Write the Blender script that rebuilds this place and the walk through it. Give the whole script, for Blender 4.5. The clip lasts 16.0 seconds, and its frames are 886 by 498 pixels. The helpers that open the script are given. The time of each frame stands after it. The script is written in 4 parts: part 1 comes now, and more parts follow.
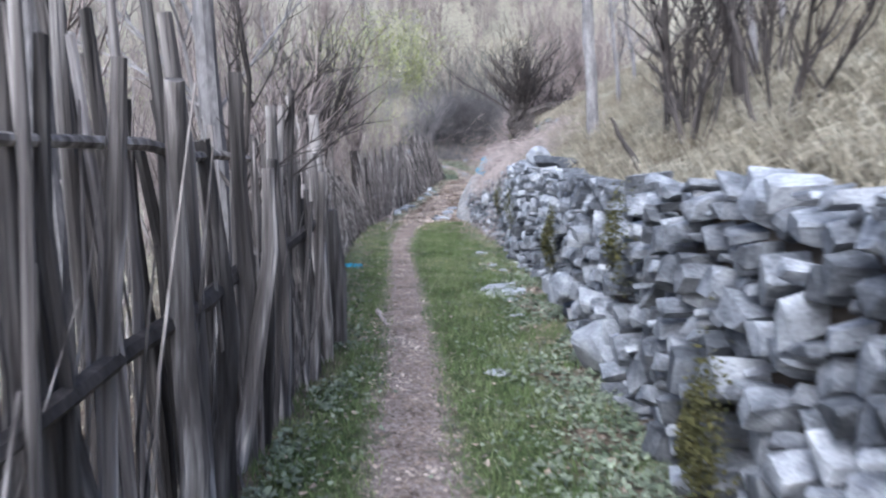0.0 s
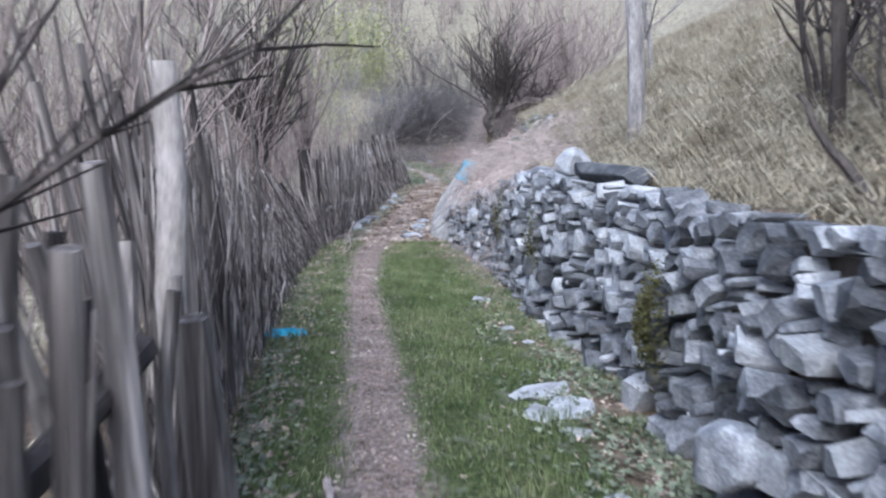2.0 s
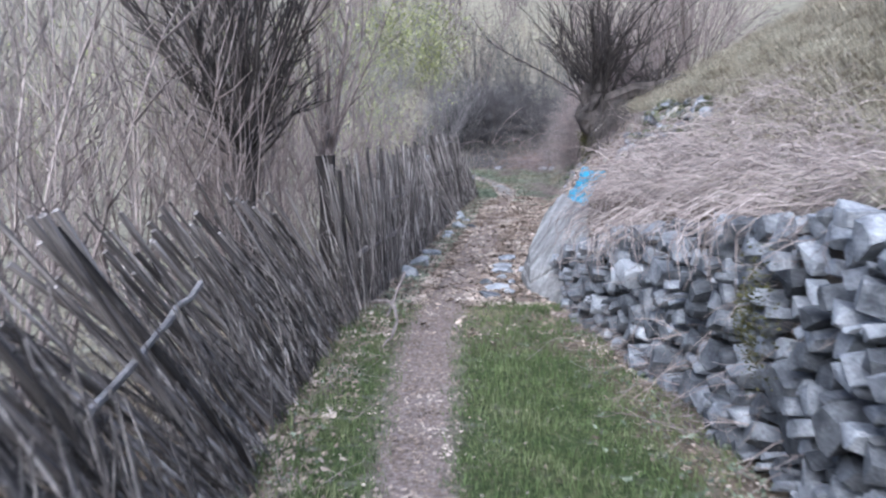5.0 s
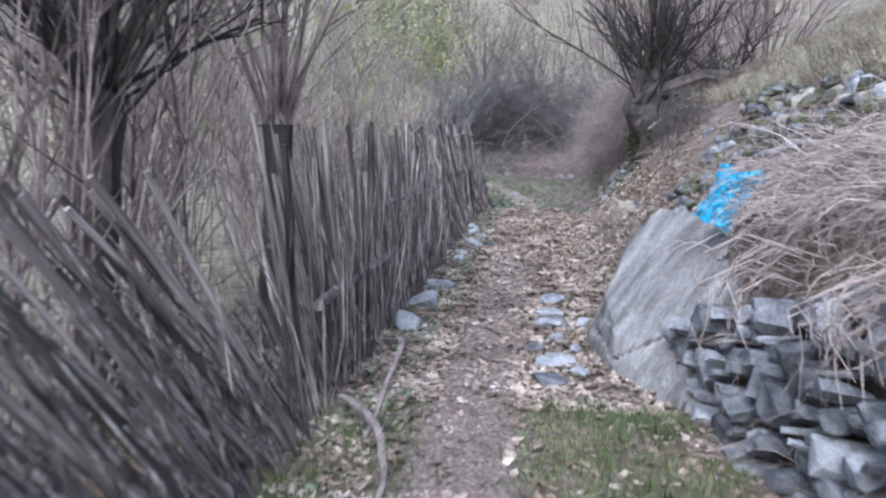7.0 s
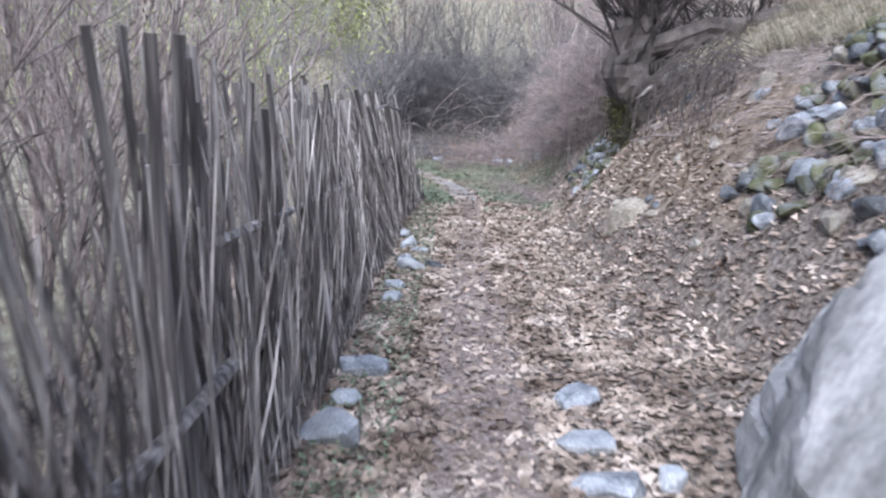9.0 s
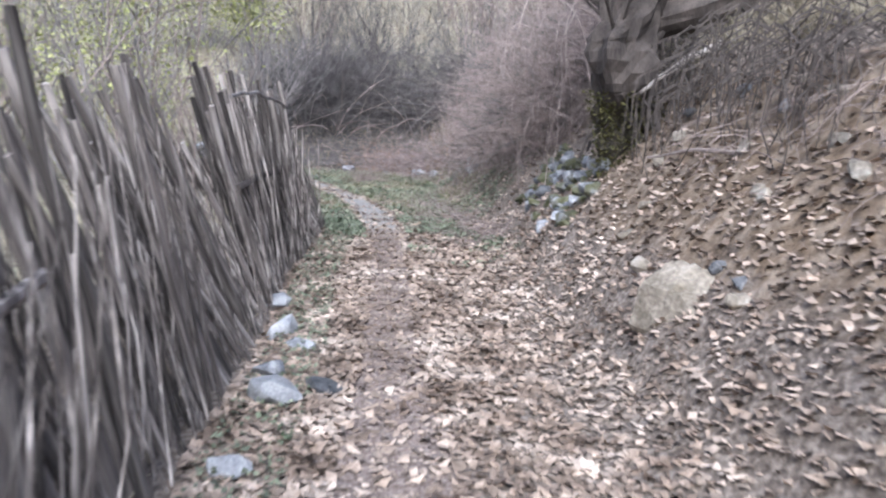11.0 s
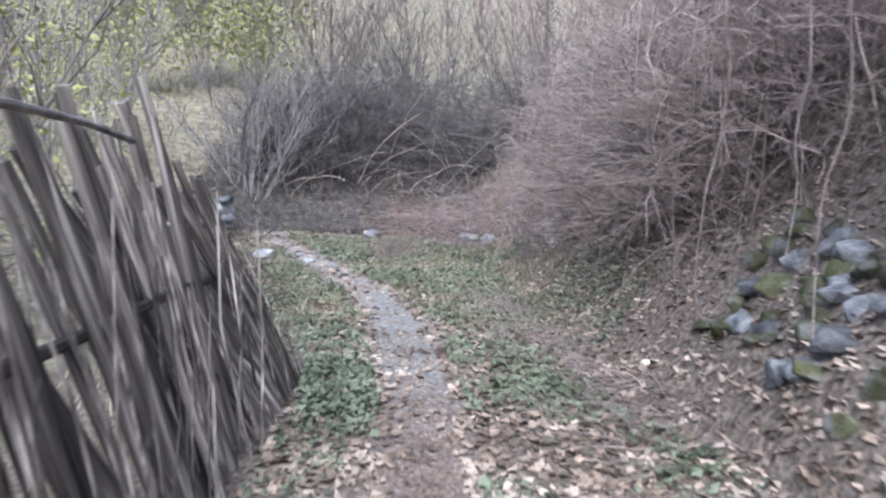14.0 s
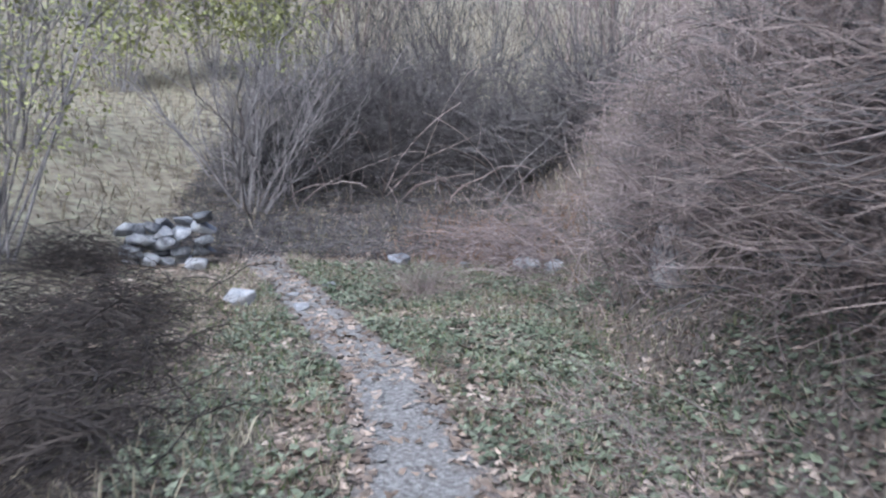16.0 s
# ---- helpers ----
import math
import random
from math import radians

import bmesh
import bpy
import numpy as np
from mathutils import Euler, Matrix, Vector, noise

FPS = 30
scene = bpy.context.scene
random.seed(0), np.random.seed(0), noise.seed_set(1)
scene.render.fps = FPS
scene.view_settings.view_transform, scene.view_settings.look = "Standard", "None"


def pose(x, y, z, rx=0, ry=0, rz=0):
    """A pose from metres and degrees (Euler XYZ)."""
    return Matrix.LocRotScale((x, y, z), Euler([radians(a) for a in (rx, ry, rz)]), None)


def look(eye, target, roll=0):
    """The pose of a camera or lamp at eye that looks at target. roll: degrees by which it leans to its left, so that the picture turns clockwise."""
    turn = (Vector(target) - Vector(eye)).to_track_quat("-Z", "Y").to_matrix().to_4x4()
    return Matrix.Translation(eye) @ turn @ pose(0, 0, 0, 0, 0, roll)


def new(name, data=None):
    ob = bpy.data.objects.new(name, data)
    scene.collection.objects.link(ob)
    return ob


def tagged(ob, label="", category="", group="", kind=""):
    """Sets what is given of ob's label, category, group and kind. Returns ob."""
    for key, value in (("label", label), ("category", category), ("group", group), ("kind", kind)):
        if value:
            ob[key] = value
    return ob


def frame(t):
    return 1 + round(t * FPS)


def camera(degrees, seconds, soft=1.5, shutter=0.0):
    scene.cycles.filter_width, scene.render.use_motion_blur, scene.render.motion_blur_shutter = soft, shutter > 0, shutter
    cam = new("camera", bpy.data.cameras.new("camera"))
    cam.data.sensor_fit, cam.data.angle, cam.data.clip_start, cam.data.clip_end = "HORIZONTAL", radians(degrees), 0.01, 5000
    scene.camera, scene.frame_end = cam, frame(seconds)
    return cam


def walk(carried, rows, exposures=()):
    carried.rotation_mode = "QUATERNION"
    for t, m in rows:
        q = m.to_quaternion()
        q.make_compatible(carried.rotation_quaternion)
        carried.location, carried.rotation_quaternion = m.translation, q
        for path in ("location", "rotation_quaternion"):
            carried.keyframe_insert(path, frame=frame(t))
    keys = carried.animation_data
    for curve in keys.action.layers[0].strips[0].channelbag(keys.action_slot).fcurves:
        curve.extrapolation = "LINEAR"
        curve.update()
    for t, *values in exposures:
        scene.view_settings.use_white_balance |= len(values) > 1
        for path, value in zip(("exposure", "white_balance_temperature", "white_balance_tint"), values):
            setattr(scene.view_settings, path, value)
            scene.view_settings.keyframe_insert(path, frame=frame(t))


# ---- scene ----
cam = camera(58.4, 16.0, 2.3, 0.4)
METRES, EYE, TILT, LEAN, TURN = 28.0, 1.34, -8.0, 0.0, 0.0
ROWS = [
    (0.0, 0.0, 0.0, 0.0, 0.0, 0.0, -0.0),
    (0.5, -0.0031, 0.0316, 0.0031, 1.97, -0.49, -1.81),
    (1.0, -0.0061, 0.0616, 0.0071, 0.63, -0.5, -0.39),
    (1.5, -0.0088, 0.0901, 0.0112, 1.95, 0.05, -1.41),
    (2.0, -0.0093, 0.1209, 0.0154, -3.16, 0.02, -0.45),
    (2.5, -0.0095, 0.1549, 0.0195, -1.21, 0.93, -1.14),
    (3.0, -0.009, 0.1868, 0.0218, -0.66, 0.6, -2.6),
    (3.5, -0.009, 0.2204, 0.0256, 0.13, 0.36, -2.64),
    (4.0, -0.012, 0.2495, 0.0308, 0.94, 0.73, 0.11),
    (6.5, -0.0239, 0.4037, 0.0452, 1.41, -0.2, -0.98),
    (7.0, -0.0277, 0.4375, 0.0472, 0.35, 0.88, -2.61),
    (7.5, -0.0298, 0.4707, 0.0499, -5.04, 1.21, -0.16),
    (8.0, -0.0324, 0.5035, 0.0528, -4.38, -0.93, -0.67),
    (8.5, -0.0318, 0.5335, 0.0568, -6.89, -1.16, -0.28),
    (9.0, -0.0301, 0.5662, 0.0622, -5.5, -0.02, -1.35),
    (11.5, -0.0096, 0.7212, 0.0861, -12.53, 0.61, -1.4),
    (12.0, -0.0035, 0.754, 0.0925, -12.39, 1.09, -1.02),
    (12.5, 0.0002, 0.7823, 0.0988, -10.18, 1.78, 0.26),
    (13.0, 0.0025, 0.811, 0.1026, -8.18, 2.5, 1.45),
    (13.5, 0.0045, 0.8369, 0.1061, -7.35, 2.96, -0.63),
    (14.0, 0.0076, 0.8666, 0.1112, -8.83, 3.7, -0.57),
    (14.5, 0.0116, 0.8991, 0.1168, -8.22, 4.18, -0.94),
    (15.0, 0.0152, 0.928, 0.1219, -9.19, 4.37, -0.47),
    (15.5, 0.0186, 0.9573, 0.1268, -5.83, 4.25, -1.5),
    (16.0, 0.0221, 0.9848, 0.1321, -5.76, 3.73, -0.48),
]
walk(cam, [(t, pose(0, 0, EYE, TILT, LEAN, TURN) @ pose(METRES * x, METRES * y, METRES * z, 90 + pitch, roll, yaw)) for t, x, y, z, yaw, pitch, roll in ROWS],
     [(0.0, 0.9, 5150, 10), (0.5, 0.58, 5150, 10), (1.0, 0.9, 5150, 10), (1.5, 0.8, 5150, 10), (2.0, 0.84, 5150, 10), (3.0, 0.6, 5120, 10), (4.0, 0.66, 5100, 10), (6.5, 0.84, 5100, 10), (7.0, 0.7, 5100, 10), (8.5, 0.82, 5150, 10), (9.0, 0.98, 5200, 10), (11.5, 1.05, 5400, 10), (12.5, 0.92, 5400, 10), (14.0, 0.95, 5300, 10), (16.0, 0.6, 5200, 10)])

# ---- world, sun, exposure ----
world = bpy.data.worlds.new("overcast_sky")
scene.world = world
world.use_nodes = True
wn = world.node_tree.nodes
sky = wn.new("ShaderNodeTexSky")
sky.sky_type, sky.sun_disc = "NISHITA", False
sky.sun_elevation, sky.sun_rotation = radians(42), radians(200)
sky.air_density, sky.dust_density, sky.ozone_density = 0.8, 6.0, 1.0
wn["Background"].inputs[1].default_value = 0.13
world.node_tree.links.new(sky.outputs[0], wn["Background"].inputs[0])
sun = new("sun", bpy.data.lights.new("sun", "SUN"))
sun.data.energy, sun.data.angle, sun.data.color = 1.4, radians(40), (1.0, 0.98, 0.95)
sun.matrix_world = look((-4, -12, 14), (0, 0, 0))


# ---- materials ----
def material(name, colours, scale=6.0, fine=60.0, rough=0.85, bump=0.4, spread=0.25, stretch=(1, 1, 1), gloss=0.3):
    """A rough natural surface: colours blended by coarse noise, fine grain, relief, and a tone for each object and island."""
    m = bpy.data.materials.new(name)
    m.use_nodes = True
    n, l = m.node_tree.nodes, m.node_tree.links
    b = n["Principled BSDF"]
    b.inputs["Roughness"].default_value = rough
    b.inputs["Specular IOR Level"].default_value = gloss
    co = n.new("ShaderNodeTexCoord")
    mp = n.new("ShaderNodeMapping")
    mp.inputs["Scale"].default_value = stretch
    l.new(co.outputs["Object"], mp.inputs["Vector"])
    a = n.new("ShaderNodeTexNoise")
    a.inputs["Scale"].default_value, a.inputs["Detail"].default_value = scale, 5
    f = n.new("ShaderNodeTexNoise")
    f.inputs["Scale"].default_value, f.inputs["Detail"].default_value = fine, 3
    l.new(mp.outputs[0], a.inputs["Vector"])
    l.new(mp.outputs[0], f.inputs["Vector"])
    r = n.new("ShaderNodeValToRGB")
    r.color_ramp.elements.remove(r.color_ramp.elements[1])
    for i, c in enumerate(colours):
        p = 0.3 + 0.4 * i / max(1, len(colours) - 1)
        e = r.color_ramp.elements[0] if i == 0 else r.color_ramp.elements.new(p)
        e.position, e.color = p, (*c, 1)
    l.new(a.outputs["Fac"], r.inputs[0])
    info, geo = n.new("ShaderNodeObjectInfo"), n.new("ShaderNodeNewGeometry")
    s1 = n.new("ShaderNodeMath")
    l.new(info.outputs["Random"], s1.inputs[0])
    l.new(geo.outputs["Random Per Island"], s1.inputs[1])
    s2 = n.new("ShaderNodeMath")
    s2.operation = "FRACT"
    l.new(s1.outputs[0], s2.inputs[0])
    s3 = n.new("ShaderNodeMapRange")
    s3.inputs[3].default_value, s3.inputs[4].default_value = 1 - spread, 1 + spread
    l.new(s2.outputs[0], s3.inputs[0])
    s4 = n.new("ShaderNodeMapRange")
    s4.inputs[1].default_value, s4.inputs[2].default_value = 0.25, 0.75
    s4.inputs[3].default_value, s4.inputs[4].default_value = 0.7, 1.3
    l.new(f.outputs["Fac"], s4.inputs[0])
    s5 = n.new("ShaderNodeMath")
    s5.operation = "MULTIPLY"
    l.new(s3.outputs[0], s5.inputs[0])
    l.new(s4.outputs[0], s5.inputs[1])
    v = n.new("ShaderNodeVectorMath")
    v.operation = "SCALE"
    l.new(r.outputs[0], v.inputs[0])
    l.new(s5.outputs[0], v.inputs["Scale"])
    l.new(v.outputs[0], b.inputs["Base Color"])
    if bump:
        u = n.new("ShaderNodeBump")
        u.inputs["Strength"].default_value, u.inputs["Distance"].default_value = bump, 0.01
        l.new(f.outputs["Fac"], u.inputs["Height"])
        l.new(u.outputs[0], b.inputs["Normal"])
    return m


STONE = material("schist", [(0.085, 0.09, 0.10), (0.195, 0.202, 0.216), (0.34, 0.347, 0.36)], 9, 70, 0.88, 0.9, 0.58, gloss=0.18)
MOSSY = material("mossy_stone", [(0.055, 0.06, 0.022), (0.11, 0.11, 0.07), (0.22, 0.225, 0.23)], 7, 80, 0.95, 1.0, 0.4, gloss=0.1)
PALE = material("pale_stone", [(0.24, 0.248, 0.262), (0.37, 0.38, 0.395), (0.50, 0.505, 0.51)], 7, 75, 0.85, 0.7, 0.2, gloss=0.2)
BOULDER = material("boulder", [(0.15, 0.145, 0.138), (0.29, 0.283, 0.275), (0.43, 0.42, 0.405)], 6, 45, 0.92, 1.0, 0.1, (0.45, 1, 1), gloss=0.12)
SHADED_EARTH = material("earth", [(0.03, 0.025, 0.02), (0.075, 0.06, 0.046)], 5, 50, 0.95, 0.8, 0.1)
OCHRE = material("ochre_rock", [(0.15, 0.13, 0.10), (0.27, 0.24, 0.195), (0.38, 0.355, 0.31)], 5, 40, 0.95, 0.9, 0.25)
RUST = material("rusty_bracken", [(0.20, 0.11, 0.065), (0.36, 0.23, 0.145)], 4, 40, 0.9, 0.0, 0.4)
WOOD = material("weathered_wood", [(0.055, 0.048, 0.043), (0.20, 0.178, 0.163), (0.50, 0.46, 0.425)], 24, 90, 0.9, 1.0, 0.65, (1, 1, 0.06))
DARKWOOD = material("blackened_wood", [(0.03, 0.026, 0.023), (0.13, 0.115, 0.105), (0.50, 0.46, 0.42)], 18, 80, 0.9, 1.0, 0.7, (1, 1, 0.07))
BARE = material("debarked_wood", [(0.10, 0.085, 0.078), (0.38, 0.345, 0.31), (0.56, 0.52, 0.48)], 6, 70, 0.85, 0.7, 0.12, (1, 1, 0.3))
BARK = material("dark_bark", [(0.035, 0.03, 0.027), (0.10, 0.085, 0.075)], 9, 60, 0.95, 0.9, 0.2, (1, 1, 0.3))
GREYBARK = material("grey_bark", [(0.14, 0.13, 0.125), (0.34, 0.32, 0.31)], 9, 60, 0.95, 0.7, 0.2, (1, 1, 0.3))
TWIG = material("twig", [(0.15, 0.12, 0.105), (0.34, 0.285, 0.26)], 8, 60, 0.9, 0.0, 0.4)
PALETWIG = material("dry_vine", [(0.22, 0.18, 0.16), (0.48, 0.41, 0.375)], 8, 60, 0.9, 0.0, 0.4)
REDTWIG = material("bramble_stem", [(0.15, 0.118, 0.11), (0.35, 0.295, 0.275)], 8, 60, 0.9, 0.0, 0.45)
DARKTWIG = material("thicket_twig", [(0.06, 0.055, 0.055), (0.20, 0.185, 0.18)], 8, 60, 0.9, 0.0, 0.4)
GRASS = material("grass_blade", [(0.06, 0.092, 0.03), (0.12, 0.155, 0.06), (0.21, 0.225, 0.11)], 2.2, 30, 0.7, 0.0, 0.45)
STRAW = material("dry_grass", [(0.17, 0.145, 0.10), (0.31, 0.275, 0.20), (0.45, 0.415, 0.32)], 2, 30, 0.85, 0.0, 0.4)
LITTER = material("dead_leaf", [(0.11, 0.08, 0.06), (0.31, 0.245, 0.195), (0.52, 0.44, 0.37)], 3, 40, 0.85, 0.0, 0.5, gloss=0.15)
IVY = material("green_leaf", [(0.085, 0.105, 0.06), (0.25, 0.275, 0.195)], 4, 40, 0.55, 0.0, 0.45)
BUDS = material("spring_leaf", [(0.28, 0.31, 0.10), (0.42, 0.43, 0.20)], 4, 40, 0.7, 0.0, 0.3)
MOSS = material("moss", [(0.04, 0.042, 0.014), (0.12, 0.11, 0.04)], 14, 90, 1.0, 1.0, 0.2)
BLUE = material("blue_plastic", [(0.045, 0.30, 0.46), (0.08, 0.42, 0.60)], 6, 30, 0.45, 0.2, 0.05, gloss=0.5)
# woodland brown lightened to carry the haze of distance in its colour
HAZED_HILL = material("far_woods", [(0.34, 0.31, 0.27), (0.43, 0.40, 0.33), (0.46, 0.45, 0.36)], 0.08, 0.9, 1.0, 0.0, 0.05)
# air haze is painted in as a pale blue surface colour
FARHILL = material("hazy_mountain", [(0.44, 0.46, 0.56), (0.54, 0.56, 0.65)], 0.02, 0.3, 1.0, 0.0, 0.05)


def ground_material():
    """Soil that changes to trodden path, turf or leaf litter by the sheet's own masks."""
    m = bpy.data.materials.new("ground_cover")
    m.use_nodes = True
    n, l = m.node_tree.nodes, m.node_tree.links
    b = n["Principled BSDF"]
    b.inputs["Roughness"].default_value, b.inputs["Specular IOR Level"].default_value = 0.95, 0.15
    co = n.new("ShaderNodeTexCoord")

    def noisy(scale, detail=4):
        t = n.new("ShaderNodeTexNoise")
        t.inputs["Scale"].default_value, t.inputs["Detail"].default_value = scale, detail
        l.new(co.outputs["Object"], t.inputs["Vector"])
        return t.outputs["Fac"]

    def ramp(fac, *stops):
        r = n.new("ShaderNodeValToRGB")
        r.color_ramp.elements.remove(r.color_ramp.elements[1])
        for i, (p, c) in enumerate(stops):
            e = r.color_ramp.elements[0] if i == 0 else r.color_ramp.elements.new(p)
            e.position, e.color = p, (*c, 1)
        l.new(fac, r.inputs[0])
        return r.outputs[0]

    def mix(fac, a, c):
        x = n.new("ShaderNodeMix")
        x.data_type = "RGBA"
        l.new(fac, x.inputs[0])
        l.new(a, x.inputs[6])
        l.new(c, x.inputs[7])
        return x.outputs[2]

    def mask(name):
        a = n.new("ShaderNodeAttribute")
        a.attribute_name = name
        wob = n.new("ShaderNodeMath")
        wob.operation = "MULTIPLY_ADD"
        l.new(noisy(7, 5), wob.inputs[0])
        wob.inputs[1].default_value = 1.35 if name in ("path", "gravel") else 1.1
        l.new(a.outputs["Fac"], wob.inputs[2])
        s = n.new("ShaderNodeMapRange")
        s.inputs[1].default_value, s.inputs[2].default_value = (0.8, 1.45) if name in ("path", "gravel") else (0.85, 1.3)
        l.new(wob.outputs[0], s.inputs[0])
        return s.outputs[0]

    soil = ramp(noisy(14), (0.3, (0.09, 0.07, 0.05)), (0.7, (0.22, 0.17, 0.125)))
    path = ramp(noisy(38, 6), (0.3, (0.125, 0.095, 0.08)), (0.5, (0.235, 0.188, 0.163)), (0.7, (0.38, 0.325, 0.29)))
    turf = ramp(noisy(22, 6), (0.3, (0.03, 0.04, 0.015)), (0.5, (0.065, 0.085, 0.032)), (0.72, (0.13, 0.135, 0.065)))
    dead = ramp(noisy(30, 6), (0.3, (0.07, 0.056, 0.045)), (0.5, (0.175, 0.145, 0.12)), (0.7, (0.34, 0.295, 0.25)))
    hay = ramp(noisy(5, 8), (0.3, (0.12, 0.098, 0.07)), (0.5, (0.27, 0.24, 0.18)), (0.7, (0.37, 0.36, 0.25)))
    c = mix(mask("dead"), soil, dead)
    c = mix(mask("hay"), c, hay)
    clay = ramp(noisy(9, 7), (0.3, (0.08, 0.058, 0.04)), (0.5, (0.205, 0.155, 0.108)), (0.7, (0.36, 0.295, 0.225)))
    c = mix(mask("turf"), c, turf)
    c = mix(mask("clay"), c, clay)
    c = mix(mask("path"), c, path)
    gravel = ramp(noisy(34, 6), (0.3, (0.14, 0.13, 0.12)), (0.5, (0.27, 0.26, 0.245)), (0.7, (0.43, 0.42, 0.40)))
    c = mix(mask("gravel"), c, gravel)
    l.new(c, b.inputs["Base Color"])
    u = n.new("ShaderNodeBump")
    u.inputs["Strength"].default_value, u.inputs["Distance"].default_value = 0.8, 0.02
    l.new(noisy(45, 5), u.inputs["Height"])
    l.new(u.outputs[0], b.inputs["Normal"])
    return m


# ---- mesh helpers ----
class Geo:
    """A mesh in the making: tubes, leaves and lumps added one after another."""

    def __init__(self):
        self.v, self.f = [], []

    def tube(self, pts, radii, sides=5, cap=True, rough=0.0):
        pts = [Vector(p) for p in pts]
        base = len(self.v)
        side = None
        for i, p in enumerate(pts):
            d = (pts[min(i + 1, len(pts) - 1)] - pts[max(i - 1, 0)]).normalized()
            if side is None:
                side = d.orthogonal().normalized()
            side = (side - d * side.dot(d)).normalized()
            up = d.cross(side)
            for k in range(sides):
                a = 2 * math.pi * k / sides
                r = radii[i] * (1 + rough * random.uniform(-1, 1))
                self.v.append(p + side * (math.cos(a) * r) + up * (math.sin(a) * r))
        for i in range(len(pts) - 1):
            for k in range(sides):
                a, b = base + i * sides + k, base + i * sides + (k + 1) % sides
                self.f.append((a, b, b + sides, a + sides))
        if cap:
            self.f.append(tuple(range(base + sides - 1, base - 1, -1)))
            e = base + (len(pts) - 1) * sides
            self.f.append(tuple(range(e, e + sides)))

    def blade(self, p, tip, width, bend=0.0):
        p, tip = Vector(p), Vector(tip)
        d = tip - p
        s = Vector((random.uniform(-1, 1), random.uniform(-1, 1), 0.01)).normalized() * width
        mid = p + d * 0.55 + Vector((0, 0, bend * d.length))
        b = len(self.v)
        self.v += [p - s, p + s, mid + s * 0.7, mid - s * 0.7, tip]
        self.f += [(b, b + 1, b + 2, b + 3), (b + 3, b + 2, b + 4)]

    def leaf(self, p, size, flat=0.35, curl=0.3):
        p = Vector(p)
        a = random.uniform(0, 6.283)
        u = Vector((math.cos(a), math.sin(a), random.uniform(-flat, flat))).normalized()
        w = u.cross(Vector((random.uniform(-flat, flat), random.uniform(-flat, flat), 1))).normalized()
        n = u.cross(w)
        b = len(self.v)
        self.v += [p - u * size, p + w * size * rnd(0.5, 0.9) + u * size * rnd(-0.4, 0.3) + n * size * curl, p + u * size, p - w * size * rnd(0.5, 0.9) + u * size * rnd(-0.4, 0.3) + n * size * curl]
        self.f += [(b, b + 1, b + 2), (b, b + 2, b + 3)]

    def merge(self, data, m):
        b = len(self.v)
        self.v += [m @ v.co for v in data.vertices]
        self.f += [tuple(b + i for i in p.vertices) for p in data.polygons]

    def mesh(self, name, mat, smooth=False):
        me = bpy.data.meshes.new(name)
        me.from_pydata([tuple(v) for v in self.v], [], self.f)
        me.materials.append(mat)
        if smooth:
            me.shade_smooth()
        return me


def under(ob, parent):
    ob.parent = parent
    return ob


def part(name, geo, mat, parent, label="", smooth=False):
    ob = new(name, geo.mesh(name, mat, smooth))
    ob.parent = parent
    return tagged(ob, label)


def piece(name, data, m, parent):
    ob = new(name, data)
    ob.parent = parent
    ob.matrix_basis = parent.matrix_basis.inverted() @ m if parent else m
    return ob


def thing(name, at, label, category, group="", kind=""):
    ob = new(name)
    ob.location = at
    ob.empty_display_size = 0.1
    return tagged(ob, label, category, group, kind)


def rnd(a, b):
    return random.uniform(a, b)


def stone_mesh(name, mat, sx, sy, sz, seed, points=15, bevel=0.0):
    """An angular broken stone: the hull of scattered points, of the given half sizes."""
    rs = random.Random(seed)
    bm = bmesh.new()
    for _ in range(points):
        v = Vector((rs.gauss(0, 1), rs.gauss(0, 1), rs.gauss(0, 1)))
        v = v / max(abs(v.x), abs(v.y), abs(v.z)) * rs.uniform(0.75, 1.0)
        v = v.lerp(v.normalized(), 0.35)
        bm.verts.new((v.x * sx, v.y * sy, v.z * sz))
    h = bmesh.ops.convex_hull(bm, input=bm.verts)
    bmesh.ops.delete(bm, geom=[g for g in h["geom_interior"] if isinstance(g, bmesh.types.BMVert)], context="VERTS")
    if bevel:
        bmesh.ops.bevel(bm, geom=list(bm.edges), offset=bevel, segments=1, affect="EDGES")
    me = bpy.data.meshes.new(name)
    bm.to_mesh(me)
    bm.free()
    me.materials.append(mat)
    return me


def block_mesh(name, mat, sx, sy, sz, seed):
    """A quarried block: a box of the given half sizes with uneven, partly chipped corners."""
    rs = random.Random(seed)
    bm = bmesh.new()
    for cx in (-1, 1):
        for cy in (-1, 1):
            for cz in (-1, 1):
                c = Vector((cx * rs.uniform(0.7, 1), cy * rs.uniform(0.5, 1), cz * rs.uniform(0.5, 1)))
                cuts = [c]
                if rs.random() < 0.6:
                    cuts = [Vector([c[k] * (rs.uniform(0.35, 0.8) if k == axis else 1) for k in range(3)]) for axis in range(3)]
                for q in cuts:
                    bm.verts.new((q.x * sx, q.y * sy, q.z * sz))
    h = bmesh.ops.convex_hull(bm, input=bm.verts)
    bmesh.ops.delete(bm, geom=[g for g in h["geom_interior"] if isinstance(g, bmesh.types.BMVert)], context="VERTS")
    me = bpy.data.meshes.new(name)
    bm.to_mesh(me)
    bm.free()
    me.materials.append(mat)
    return me


